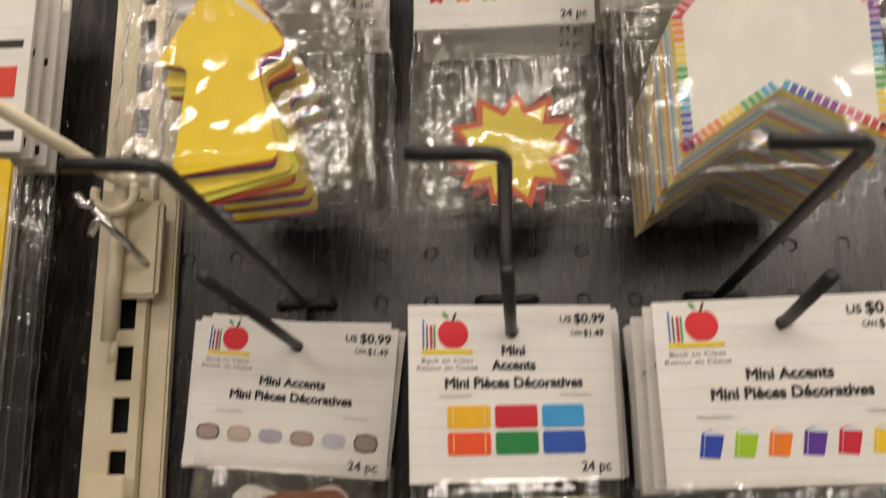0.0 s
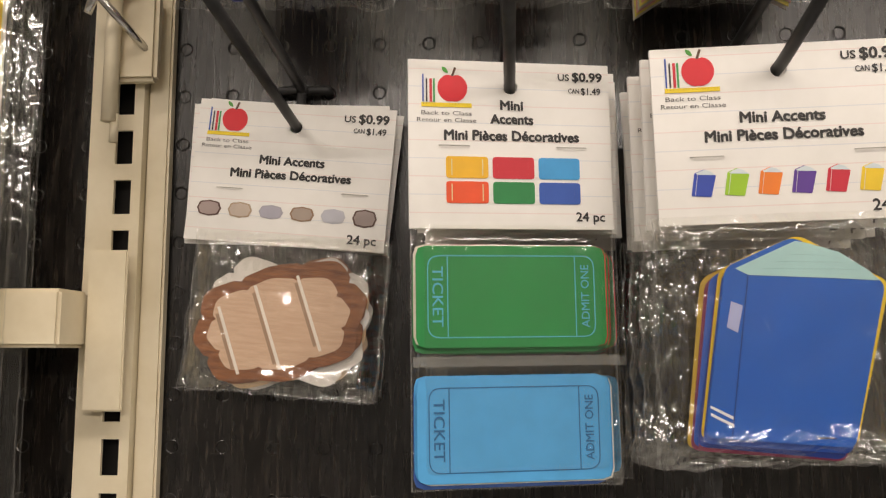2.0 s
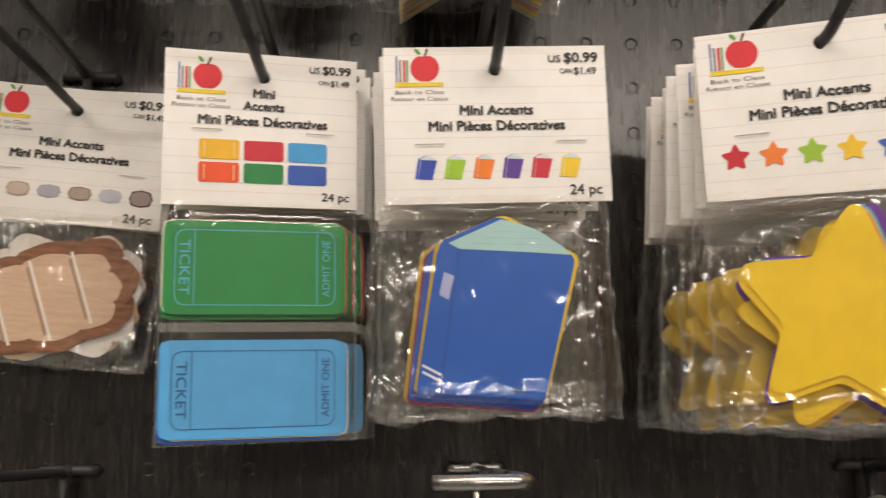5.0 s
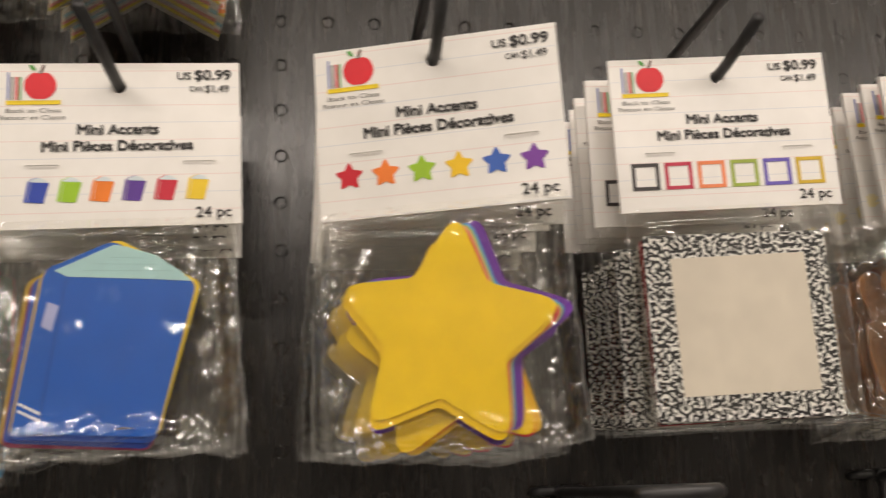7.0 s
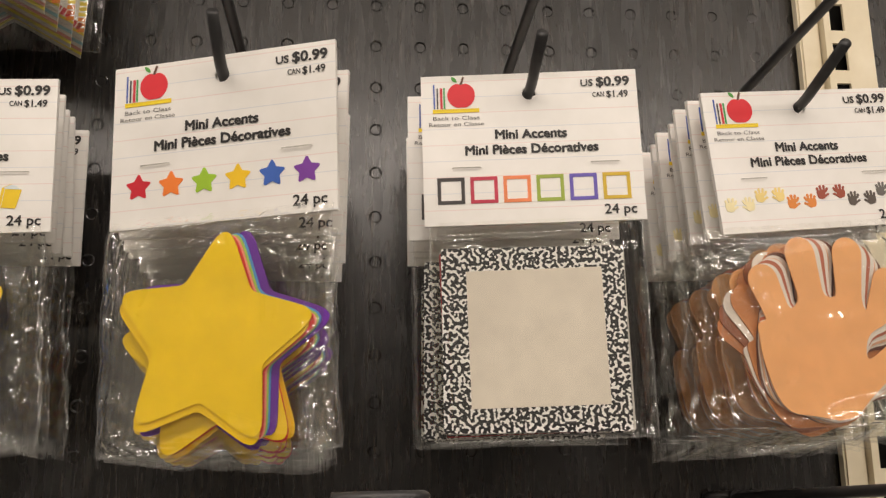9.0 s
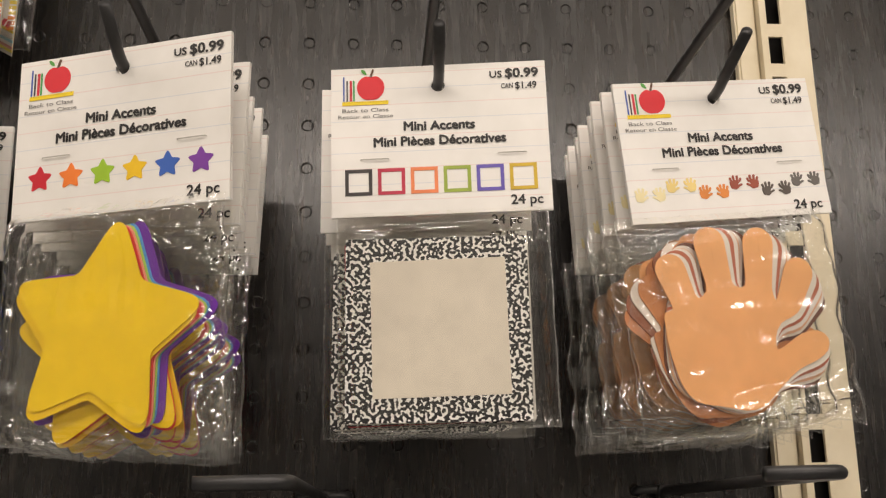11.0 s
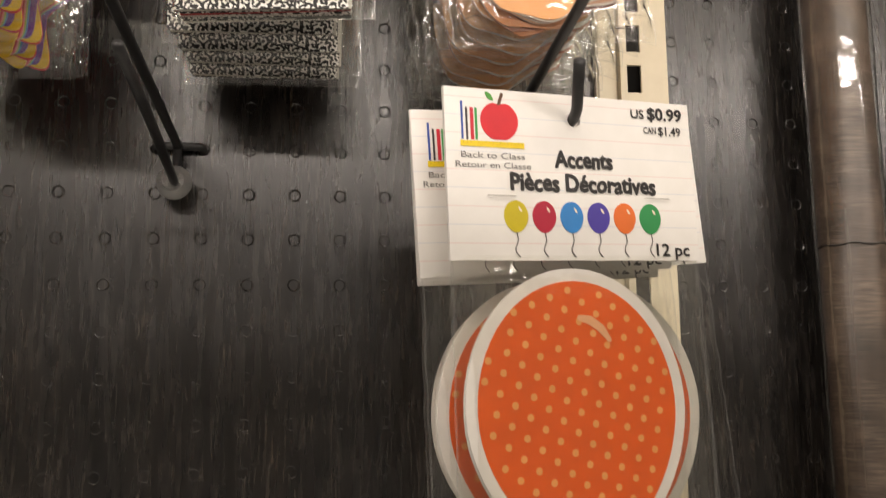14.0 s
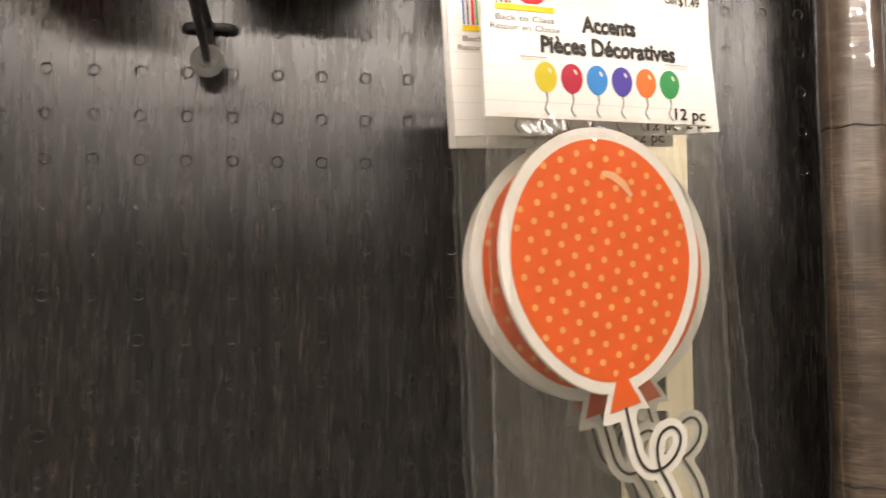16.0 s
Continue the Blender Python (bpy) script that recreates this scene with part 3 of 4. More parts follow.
def plaque_pack(m):
    t = empty("accent_pack", "bagged brown wood-print plaque cutouts under white header card", "craft pack", GROUP, m)
    header_card(t, "plaque", 0.097, 0.070, 0.0115)
    cx, cz, deg = 0.0030, -0.0955, 15
    rnd = random.Random(3)
    for i, (a, c) in enumerate(((8, "e9e6e2"), (-22, "e4dfd8"), (24, "e2c49c"), (2, "efece8"), (-9, "cbb096"), (33, "d9d4d0"))):
        part("paper_piece", slab(turned(plaque(0.078, 0.048), a, cx + rnd.uniform(0.002, 0.006), cz + rnd.uniform(-0.002, 0.004)), -0.0030 + i * 0.0004, -0.0027 + i * 0.0004), col(c), t)
    part("paper_piece", slab(turned(plaque(0.080, 0.053), deg + 5, cx + 0.002, cz + 0.001), -0.0036, -0.0033), WOOD_DARK, t)
    front = part("paper_piece", slab(turned(plaque(0.080, 0.053), deg, cx, cz), -0.0044, -0.0040), WOOD_DARK, t, "brown plank-print plaque")
    part("plaque_face", slab(turned(plaque(0.067, 0.042), deg, cx, cz), -0.0046, -0.0044), WOOD_LIGHT, front, "pale tan face")
    for dx, half in ((-0.0245, 0.0165), (-0.0053, 0.0205), (0.0150, 0.0185)):
        part("stripe", slab(turned(rect(dx - 0.0024, dx - 0.0009, -half + 0.003, half - 0.003), deg + 8, cx, cz), -0.0047, -0.0046), col("a5886f"), front)
        part("stripe", slab(turned(rect(dx - 0.0007, dx + 0.0007, -half, half), deg + 8, cx, cz), -0.0047, -0.0046), col("efe6dc"), front)
    bag(t, 0.093, 0.093, -0.053, -0.1285, 0.0054, 0.0036, 1, None, 0.0045)
    return t


def ticket_pack(m):
    t = empty("accent_pack", "two-pocket clear bag of green and blue ticket cutouts", "craft pack", GROUP, m)
    header_card(t, "ticket", 0.084, 0.0695, 0.0105)
    for cz, front, line, under in ((-0.0862, "1f8a43", "58b8d4", ("d2232f", "1a7a3a", "e8e2d4", "1f8a43")), (-0.1375, "55a9e2", "2a6aa0", ("4c9ad4", "e8e2d4", "55a9e2", "3a62b0"))):
        w, h, dx = 0.0765, 0.0400, -0.0017
        for i, c in enumerate(under):
            part("paper_piece", slab([(a + dx + 0.0007 * (i + 1) * (1 if i < 2 else -0.4), b + cz + (0.0006 if i == 2 else -0.0007 * i)) for a, b in ticket(w, h)], -0.0032 + i * 0.0006, -0.0028 + i * 0.0006), col(c), t)
        tk = part("paper_piece", slab([(a + dx, b + cz) for a, b in ticket(w, h)], -0.0038, -0.0034), col(front), t)
        o = rounded(rect(dx - w / 2 + 0.0045, dx + w / 2 - 0.0045, cz - h / 2 + 0.0038, cz + h / 2 - 0.0038), 0.005)
        i_ = rounded(rect(dx - w / 2 + 0.0049, dx + w / 2 - 0.0049, cz - h / 2 + 0.0042, cz + h / 2 - 0.0042), 0.0047)
        part("ticket_border", ring(o, i_, -0.00395, -0.0038), col(line), tk)
        for x in (dx - w / 2 + 0.0125, dx + w / 2 - 0.0125):
            part("ticket_rule", slab(rect(x - 0.0002, x + 0.0002, cz - h / 2 + 0.004, cz + h / 2 - 0.004), -0.00395, -0.0038), col(line), tk)
        letters("lettering", "TICKET", dx - w / 2 + 0.0086, cz, 0.0235, 0.0042, line, tk, 0.010, -0.00396, -90)
        letters("lettering", "ADMIT ONE", dx + w / 2 - 0.0086, cz, 0.0250, 0.0033, line, tk, 0.010, -0.00396, 90)
    bag(t, 0.083, 0.084, -0.0575, -0.1605, 0.0046, 0.0007, 2, FILM_TIGHT)
    part("weld_seam", slab(rect(-0.041, 0.041, -0.1135, -0.1095), -0.0024, -0.0018), SEAM, t, "ribbed welded film seam")
    return t


def book_pack(m):
    t = empty("accent_pack", "bagged blue book-shaped cutouts under white header card", "craft pack", GROUP, m)
    header_card(t, "book", 0.0965, 0.069, 0.0100)
    cx, cz = -0.0030, -0.1050

    def o(pts, deg=0, dx=0.0, dz=0.0):
        return turned(pts, deg, cx + dx, cz + dz)

    body = book()
    pile = (("f0cc18", -1.0, 0.0014, 0.0008), ("1f52b4", 0, -0.0008, -0.0022), ("e0bc1c", 0.4, -0.0016, -0.0006), ("1c3c94", -1, -0.0022, -0.0040), ("8c2c50", 0, -0.0024, -0.0050),
            ("2b57b4", 1.0, -0.0044, -0.0030), ("7c2c4c", 1.6, -0.0056, -0.0040), ("b8982c", 2.0, -0.0070, -0.0030))
    for i, (c, deg, dx, dz) in enumerate(pile):
        part("paper_piece", slab(o(body, deg, dx, dz), -0.0040 + i * 0.0006, -0.0036 + i * 0.0006), col(c), t)
    fr = part("paper_piece", slab(o(body), -0.0046, -0.0041), col("085cbe"), t, "blue book shape")
    part("page_block", slab(o([(-0.0195, 0.0288), (-0.0150, 0.0262), (0.0160, 0.0240), (0.0318, 0.0226), (0.0275, 0.0268), (0.0180, 0.0335), (0.0072, 0.0372), (0.0026, 0.0382)]), -0.0048, -0.0046), col("b4dcdc"), fr, "pale green page edge")
    part("label_patch", slab(o([(-0.0218, 0.0168), (-0.0177, 0.0150), (-0.0202, 0.0052), (-0.0240, 0.0074)]), -0.0048, -0.0046), col("b7bce4"), fr)
    for dz in (0.0, 0.0027):
        part("stripe", slab(o([(-0.0318, -0.0216 - dz), (-0.0317, -0.0206 - dz), (-0.0238, -0.0248 - dz), (-0.0240, -0.0259 - dz)]), -0.0048, -0.0046), col("eef0f4"), fr)
    part("spine_crease", slab(o([(-0.0153, 0.0260), (-0.0149, 0.0260), (-0.0246, -0.0325), (-0.0250, -0.0325)]), -0.0047, -0.0046), col("0f3d86"), fr)
    for k, u in enumerate((0.25, 0.5, 0.75)):
        part("page_line", slab(o([(-0.0150 + 0.035 * u * 0.6, 0.0283 + 0.0024 * k), (0.0250 - 0.006 * k, 0.0268 + 0.0028 * k), (0.0250 - 0.006 * k, 0.0270 + 0.0028 * k), (-0.0150 + 0.035 * u * 0.6, 0.0285 + 0.0024 * k)]), -0.00485, -0.0048), col("9cc8c8"), fr)
    bag(t, 0.096, 0.101, -0.0560, -0.1480, 0.0056, 0.0044, 3, None, -0.0030)
    return t


def star_pack(m):
    t = empty("accent_pack", "bagged rounded yellow star cutouts under white header card", "craft pack", GROUP, m)
    header_card(t, "star", 0.0955, 0.069, 0.0085)
    s = star(0.0452, 0.515)
    cx, cz = -0.0012, -0.1062
    pile = (("f8d208", -8.7, 0, 0), ("f2c80c", -8.2, -0.0012, -0.0030), ("d83a34", -9.6, 0.0006, -0.0012), ("ef9a86", -9.8, 0.0012, -0.0010), ("a8cc5c", -10.0, 0.0018, -0.0006), ("5a9ad8", -10.2, 0.0024, 0.0),
            ("6a2f9a", -10.6, 0.0054, 0.0008), ("f0c818", 5, 0.0010, -0.0066), ("d8323a", 4, 0.0016, -0.0070), ("6a2f9a", -8.5, -0.0020, -0.0048), ("e8b818", 7, 0.0022, -0.0072))
    for i, (c, deg, dx, dz) in enumerate(pile):
        part("paper_piece", slab(turned(s, deg, cx + dx, cz + dz), -0.0062 + i * 0.0006, -0.0057 + i * 0.0006), col(c), t)
    bag(t, 0.094, 0.097, -0.0575, -0.1485, 0.0076, 0.0048, 4, None, -0.0020)
    return t


def square_pack(m):
    t = empty("accent_pack", "bagged square marbled notebook-frame cutouts under white header card", "craft pack", GROUP, m)
    header_card(t, "square", 0.0960, 0.0690, 0.0095)
    cx, cz = -0.0030, -0.1093
    sq = rounded(rect(-0.0383, 0.0383, -0.0383, 0.0383), 0.001, 2)
    for i in range(10):
        a = ((i * 37) % 7 - 3) * 0.25
        mt = MARBLED if i % 2 == 0 else col(("c8c4ba", "b84a4a", "d8d4ca", "8c8c88", "ded9cc")[i // 2])
        pc = part("paper_piece", slab(turned(sq, a, cx + 0.0004 * ((i * 5) % 3 - 1), cz - 0.0002 * i), -0.0062 + i * 0.0010, -0.0055 + i * 0.0010), mt, t)
        if i == 0:
            part("blank_panel", slab(turned(rect(-0.0284, 0.0284, -0.0284, 0.0284), 0.3, cx + 0.0006, cz + 0.0003), -0.0064, -0.0062), col("dfd6c6"), pc, "blank cream middle")
    bag(t, 0.092, 0.092, -0.0580, -0.1510, 0.0072, 0.0010, 5, FILM_TIGHT)
    return t


def palm_pack(m):
    t = empty("accent_pack", "bagged peach and brown palm-shaped cutouts under white header card", "craft pack", GROUP, m)
    header_card(t, "palm", 0.0975, 0.0665, 0.0085)
    s = palm(0.080)
    cx, cz = -0.0100, -0.1030
    pile = (("f2b274", 0, 0, 0), ("e6ded2", -3, 0.001, -0.001), ("b8694c", -6, 0.0015, -0.001), ("e8e0d6", -9, 0.002, -0.0015), ("e0b08c", -11, 0.0018, -0.002), ("e2d8cc", -14, 0.002, -0.002), ("6a3e2c", -18, 0.002, -0.002), ("c88450", 9, -0.004, -0.003), ("e2d8cc", 14, -0.006, -0.002), ("8c5438", 20, -0.007, -0.003), ("c07c4c", 27, -0.007, -0.004))
    for i, (c, deg, dx, dz) in enumerate(pile):
        part("paper_piece", slab(turned(s, deg - 2, cx + dx, cz + dz), -0.0068 + i * 0.0006, -0.0063 + i * 0.0006), col(c), t)
    bag(t, 0.100, 0.104, -0.0555, -0.1525, 0.0076, 0.0050, 6, None, -0.0060)
    return t


def dotted(parent, outline, y, step, r, colour, deg):
    """Polka dots within an outline, as one printed layer."""
    bm = bmesh.new()

    def inside(x, z):
        hit = False
        for (a, b), (c, d) in zip(outline, outline[1:] + outline[:1]):
            if (b > z) != (d > z) and x < (c - a) * (z - b) / (d - b) + a:
                hit = not hit
        return hit

    x0, x1 = min(p[0] for p in outline), max(p[0] for p in outline)
    z0, z1 = min(p[1] for p in outline), max(p[1] for p in outline)
    cx, cz = (x0 + x1) / 2, (z0 + z1) / 2
    for i in range(-14, 15):
        for j in range(-14, 15):
            x, z = step * (i + 0.5 * (j % 2)), step * 0.78 * j
            c, q = math.cos(radians(deg)), math.sin(radians(deg))
            x, z = cx + c * x - q * z, cz + q * x + c * z
            if all(inside(x + a, z + b) for a, b in ((r, 0), (-r, 0), (0, r), (0, -r))):
                slab(oval(r, r * 1.05, 12, x, z), y - 0.0001, y, bm)
    return part("polka_dot", bm, col(colour), parent, "pale orange dots")


def balloon_piece(t, cx, cz, deg, y, front):
    white, orange = "ece8e0", "ec6418"
    o = turned(balloon(0.0495, 0.0575), deg, cx, cz)
    body = part("paper_piece", slab(o, y, y + 0.0005), col(white), t, "white-edged orange balloon shape")
    inner = turned(balloon(0.0446, 0.0524), deg, cx, cz)
    part("balloon_face", slab(inner, y - 0.00015, y), col(orange), body, "orange polka-dot face")
    dotted(body, inner, y - 0.00015, 0.0086, 0.00145, "f0a860", deg + 14)
    if front:
        shine = [(0.004, 0.0385), (0.010, 0.0375), (0.0155, 0.0330), (0.0185, 0.0265), (0.0170, 0.0255), (0.0125, 0.0310), (0.0080, 0.0345), (0.0035, 0.0362)]
        part("balloon_shine", slab(turned(rounded(shine, 0.0012, 2), deg, cx, cz), y - 0.0003, y - 0.00015), col("f2b98a"), body)
    knot_w = [(-0.0045, -0.052), (0.0065, -0.052), (0.0140, -0.0665), (0.0075, -0.0655), (0.0060, -0.0690), (-0.0100, -0.0700), (-0.0105, -0.0685)]
    part("knot_border", slab(turned(rounded(knot_w, 0.001, 2), deg, cx, cz), y + 0.00002, y + 0.0005), col(white), body)
    knot = [(-0.0005, -0.0490), (0.0035, -0.0500), (0.0095, -0.0630), (-0.0065, -0.0650)]
    part("knot", slab(turned(knot, deg, cx, cz), y - 0.0003, y - 0.00016), col(orange), body)
    path = [(0.0015, -0.0640), (0.0028, -0.0750), (0.0050, -0.0870), (0.0100, -0.0930), (0.0180, -0.0925), (0.0250, -0.0875), (0.0275, -0.0810), (0.0240, -0.0765), (0.0180, -0.0780), (0.0148, -0.0840), (0.0150, -0.0930), (0.0185, -0.1010), (0.0210, -0.1090), (0.0215, -0.1210), (0.0180, -0.1350)]
    sm = []
    for a, b, c, d in zip([path[0]] + path, path, path[1:], path[2:] + [path[-1]]):
        for k in range(5):
            u = k / 5
            sm.append(tuple(0.5 * ((2 * q) + (r - p) * u + (2 * p - 5 * q + 4 * r - s) * u * u + (3 * q - p - 3 * r + s) * u ** 3) for p, q, r, s in zip(a, b, c, d)))
    sm = turned(sm + [path[-1]], deg, cx, cz)
    for name, half, yy, cc in (("string_border", 0.0040, y + 0.00004, white), ("string_line", 0.00065, y - 0.0004, "2e2a28")):
        bm = bmesh.new()
        rows_ = []
        for k, p in enumerate(sm):
            q0, q1 = Vector(sm[max(k - 1, 0)]), Vector(sm[min(k + 1, len(sm) - 1)])
            d = (q1 - q0).normalized()
            side = Vector((-d.y, d.x)) * half
            rise = k * 0.000003
            rows_.append([bm.verts.new((p[0] + e * side.x, yy + rise + f, p[1] + e * side.y)) for e, f in ((-1, 0), (1, 0), (1, 0.0001), (-1, 0.0001))])
        for p, q in zip(rows_, rows_[1:]):
            for k in range(4):
                bm.faces.new((p[k], p[(k + 1) % 4], q[(k + 1) % 4], q[k]))
        bm.faces.new(rows_[0])
        bm.faces.new(rows_[-1][::-1])
        bmesh.ops.recalc_face_normals(bm, faces=bm.faces)
        part(name, bm, col(cc), body)


def balloon_pack(m):
    t = empty("accent_pack", "long clear bag of orange polka-dot balloon cutouts", "craft pack", GROUP, m)
    header_card(t, "balloon", 0.1170, 0.0700, 0.0105)
    balloon_piece(t, -0.0065, -0.1205, 5.0, -0.0040, True)
    part("paper_piece", slab(turned(balloon(0.0495, 0.0575), 5.6, -0.0070, -0.1210), -0.0032, -0.0028), col("dedad2"), t)
    bag(t, 0.116, 0.124, -0.0575, -0.285, 0.0050, 0.0018, 7, FILM_TIGHT)
    return t


def arrow_pack(m):
    t = empty("accent_pack", "bagged yellow arrow cutouts on a peg hook", "craft pack", GROUP, m)
    header_card(t, "star", 0.0965, 0.069, 0.0095)
    a = arrow()
    pile = (("f6d80c", 0, 0, 0), ("cf3038", -2, 0.001, -0.001), ("3a3f8c", -3, 0.0012, -0.002), ("e8cf3a", 5, 0.002, -0.006), ("c8c23a", 8, 0.003, -0.008), ("e09a2c", 4, 0.003, -0.009), ("c03838", 5, 0.003, -0.0105))
    for i, (c, deg, dx, dz) in enumerate(pile):
        part("paper_piece", slab(turned(a, deg, dx - 0.0040, -0.1045 + dz), -0.0072 + i * 0.0010, -0.0064 + i * 0.0010), col(c), t)
    # the arrow's highlight, drawn as a pale slab on its face
    part("glint_stripe", slab(turned(rect(-0.0085, 0.0085, -0.0014, 0.0014), -38, 0.005, -0.0805), -0.0074, -0.0072), col("efe6c8"), t)
    bag(t, 0.102, 0.106, -0.057, -0.152, 0.0084, 0.0050, 11)
    return t


def burst_pack(m):
    t = empty("accent_pack", "bagged yellow and orange burst cutouts on a peg hook", "craft pack", GROUP, m)
    header_card(t, "star", 0.0830, 0.0690, 0.0095)
    b = burst(0.0315)
    fr = part("paper_piece", slab(turned(b, 24, 0.003, -0.1190), -0.0050, -0.0045), col("cf6030"), t, "orange-edged burst shape")
    part("burst_face", slab(turned(b, 24, 0.0028, -0.1193, 0.82), -0.0052, -0.0050), col("e6d23e"), fr)
    part("paper_piece", slab(turned(b, 33, 0.004, -0.1200), -0.0044, -0.0040), col("8c3a3c"), t)
    bag(t, 0.083, 0.090, -0.058, -0.1460, 0.0058, 0.0050, 12)
    return t


def hexagon_pack(m):
    t = empty("accent_pack", "bagged white cutouts with rainbow striped borders", "craft pack", GROUP, m)
    header_card(t, "square", 0.1000, 0.069, 0.0095)
    hexa = [(-0.034, -0.036), (0.0, -0.013), (0.035, -0.033), (0.036, 0.018), (0.018, 0.040), (-0.018, 0.040), (-0.035, 0.018)]
    cx, cz = 0.0055, -0.113
    hexa = [(a * 1.04, b * 1.02) for a, b in hexa]
    fr = part("paper_piece", slab([(a + cx, b + cz) for a, b in hexa], -0.0062, -0.0056), col("e8e5dd"), t, "white shape with striped rainbow border")
    hues = ("c8303c", "e88a2c", "ecd03a", "5aa858", "4aa8c8", "3a50a8", "8a4a9c", "d86a8c")
    k = 0
    for a, b in zip(hexa, hexa[1:] + hexa[:1]):
        a, b = Vector(a), Vector(b)
        d = (b - a).normalized()
        nrm = Vector((-d.y, d.x))
        for i in range(int((b - a).length / 0.0030)):
            p = a + d * (i * 0.0030 + 0.0004)
            quad = [p, p + d * 0.0021, p + d * 0.0021 + nrm * 0.0038, p + nrm * 0.0038]
            part("border_dash", slab([(v.x + cx, v.y + cz) for v in quad], -0.0064, -0.0062), col(hues[k // 3 % 8]), fr)
            k += 1
    for i in range(8):
        part("paper_piece", slab([(a + cx - 0.0006 * (i + 1), b + cz - 0.0012 * (i + 1)) for a, b in hexa], -0.0054 + i * 0.0014, -0.0048 + i * 0.0014), col(("ecd03a", "e2ded4", "d8d3c8", "9ac4cc", "e2ded4", "d89a8c", "e6d860", "c9c4b8")[i]), t)
    bag(t, 0.098, 0.098, -0.057, -0.155, 0.0080, 0.0020, 13, FILM_TIGHT)
    return t


def stack(maker, m, offsets, keep=3, deep=99):
    """One pack in front and copies of it behind on the same hook; offsets: (dx, dy, dz, yaw, roll)."""
    front = maker(m)
    bpy.context.view_layer.update()
    for i, (dx, dy, dz, yaw, roll) in enumerate(offsets):
        c = copy_thing(front, Matrix.Translation((dx, dy, dz)) @ m @ pose(0, 0, 0, 0, roll, yaw))
        for ch in c.children:
            if ch.name.startswith("bag_back"):
                bpy.data.objects.remove(ch)
        pieces = sorted((ch for ch in c.children if ch.name.startswith("paper_piece")), key=lambda p: min(v.co.y for v in p.data.vertices))
        for ch in pieces[keep if i < deep else 0:]:
            for sub in list(ch.children):
                bpy.data.objects.remove(sub)
            bpy.data.objects.remove(ch)
    return front


# ---- the wall fixture ----
PITCH, COL0, ROW0 = 0.0254, 0.4064, 1.40
PANEL_TOP, PANEL_BOTTOM = 1.95, 0.12


def peg_panel(name, x0, x1, label):
    """A laminate pegboard panel with shallow round holes, one inch apart."""
    k0, k1 = math.ceil((x0 + 0.0125 - COL0) / PITCH), math.floor((x1 - 0.0125 - COL0) / PITCH)
    verts, faces = [], []
    n = 12

    def quad(a, b, c, d):
        i = len(verts)
        verts.extend((a, b, c, d))
        faces.append((i, i + 1, i + 2, i + 3))

    za, zb = ROW0 + 8.5 * PITCH, ROW0 - 22.5 * PITCH
    xa, xb = COL0 + (k0 - 0.5) * PITCH, COL0 + (k1 + 0.5) * PITCH
    quad((x0, 0, za), (x1, 0, za), (x1, 0, PANEL_TOP), (x0, 0, PANEL_TOP))
    quad((x0, 0, PANEL_BOTTOM), (x1, 0, PANEL_BOTTOM), (x1, 0, zb), (x0, 0, zb))
    quad((x0, 0, zb), (xa, 0, zb), (xa, 0, za), (x0, 0, za))
    quad((xb, 0, zb), (x1, 0, zb), (x1, 0, za), (xb, 0, za))
    for k in range(k0, k1 + 1):
        for r in range(-8, 23):
            cx, cz = COL0 + k * PITCH, ROW0 - r * PITCH
            i = len(verts)
            dirs = [(math.cos(a), math.sin(a)) for a in (2 * math.pi * (q + 0.5) / n for q in range(n))]
            for c, s in dirs:
                f = PITCH / 2 / max(abs(c), abs(s))
                verts.append((cx + c * f, 0, cz + s * f))
            worn = 0.6 if r < 10 else (0.45 if r < 14 else 0.25)  # the lower holes are nearly filled flush
            for rad, dep in ((0.0037, 0.0), (0.0034, -0.00030 * worn), (0.0030, 0.0004 * worn), (0.0026, 0.0008 * worn)):
                verts.extend((cx + c * rad, dep, cz + s * rad) for c, s in dirs)
            for lv in range(4):
                for q in range(n):
                    p = (q + 1) % n
                    faces.append((i + lv * n + q, i + (lv + 1) * n + q, i + (lv + 1) * n + p, i + lv * n + p))
            faces.append(tuple(i + 4 * n + q for q in range(n)))
            corners = [(PITCH / 2, PITCH / 2), (-PITCH / 2, PITCH / 2), (-PITCH / 2, -PITCH / 2), (PITCH / 2, -PITCH / 2)]
            for a, b in corners:
                ang = math.atan2(b, a) % (2 * math.pi)
                q = int(ang / (2 * math.pi / n) - 0.5)
                j = len(verts)
                verts.append((cx + a, 0, cz + b))
                faces.append((i + q, j, i + (q + 1) % n))
    me = bpy.data.meshes.new(name)
    me.from_pydata(verts, [], faces)
    bm = bmesh.new()
    bm.from_mesh(me)
    for f in bm.faces:
        if f.normal.y > 0.3:
            f.normal_flip()
    bpy.data.meshes.remove(me)
    ob = obj(name, bm, LAMINATE)
    part("panel_core", box(x0, x1, 0.003, 0.016, PANEL_BOTTOM, PANEL_TOP), LAMINATE, ob)
    return tagged(ob, label, "wall panel", "", "structure")


peg_panel("wall_panel_left", -0.62, -0.0765, "charcoal wood-grain pegboard panel beyond the cream upright")
peg_panel("wall_panel_middle", -0.0735, 0.6790, "charcoal wood-grain pegboard panel with rows of round holes")
peg_panel("wall_panel_right", 0.6820, 1.45, "charcoal wood-grain pegboard panel behind the vinyl roll")


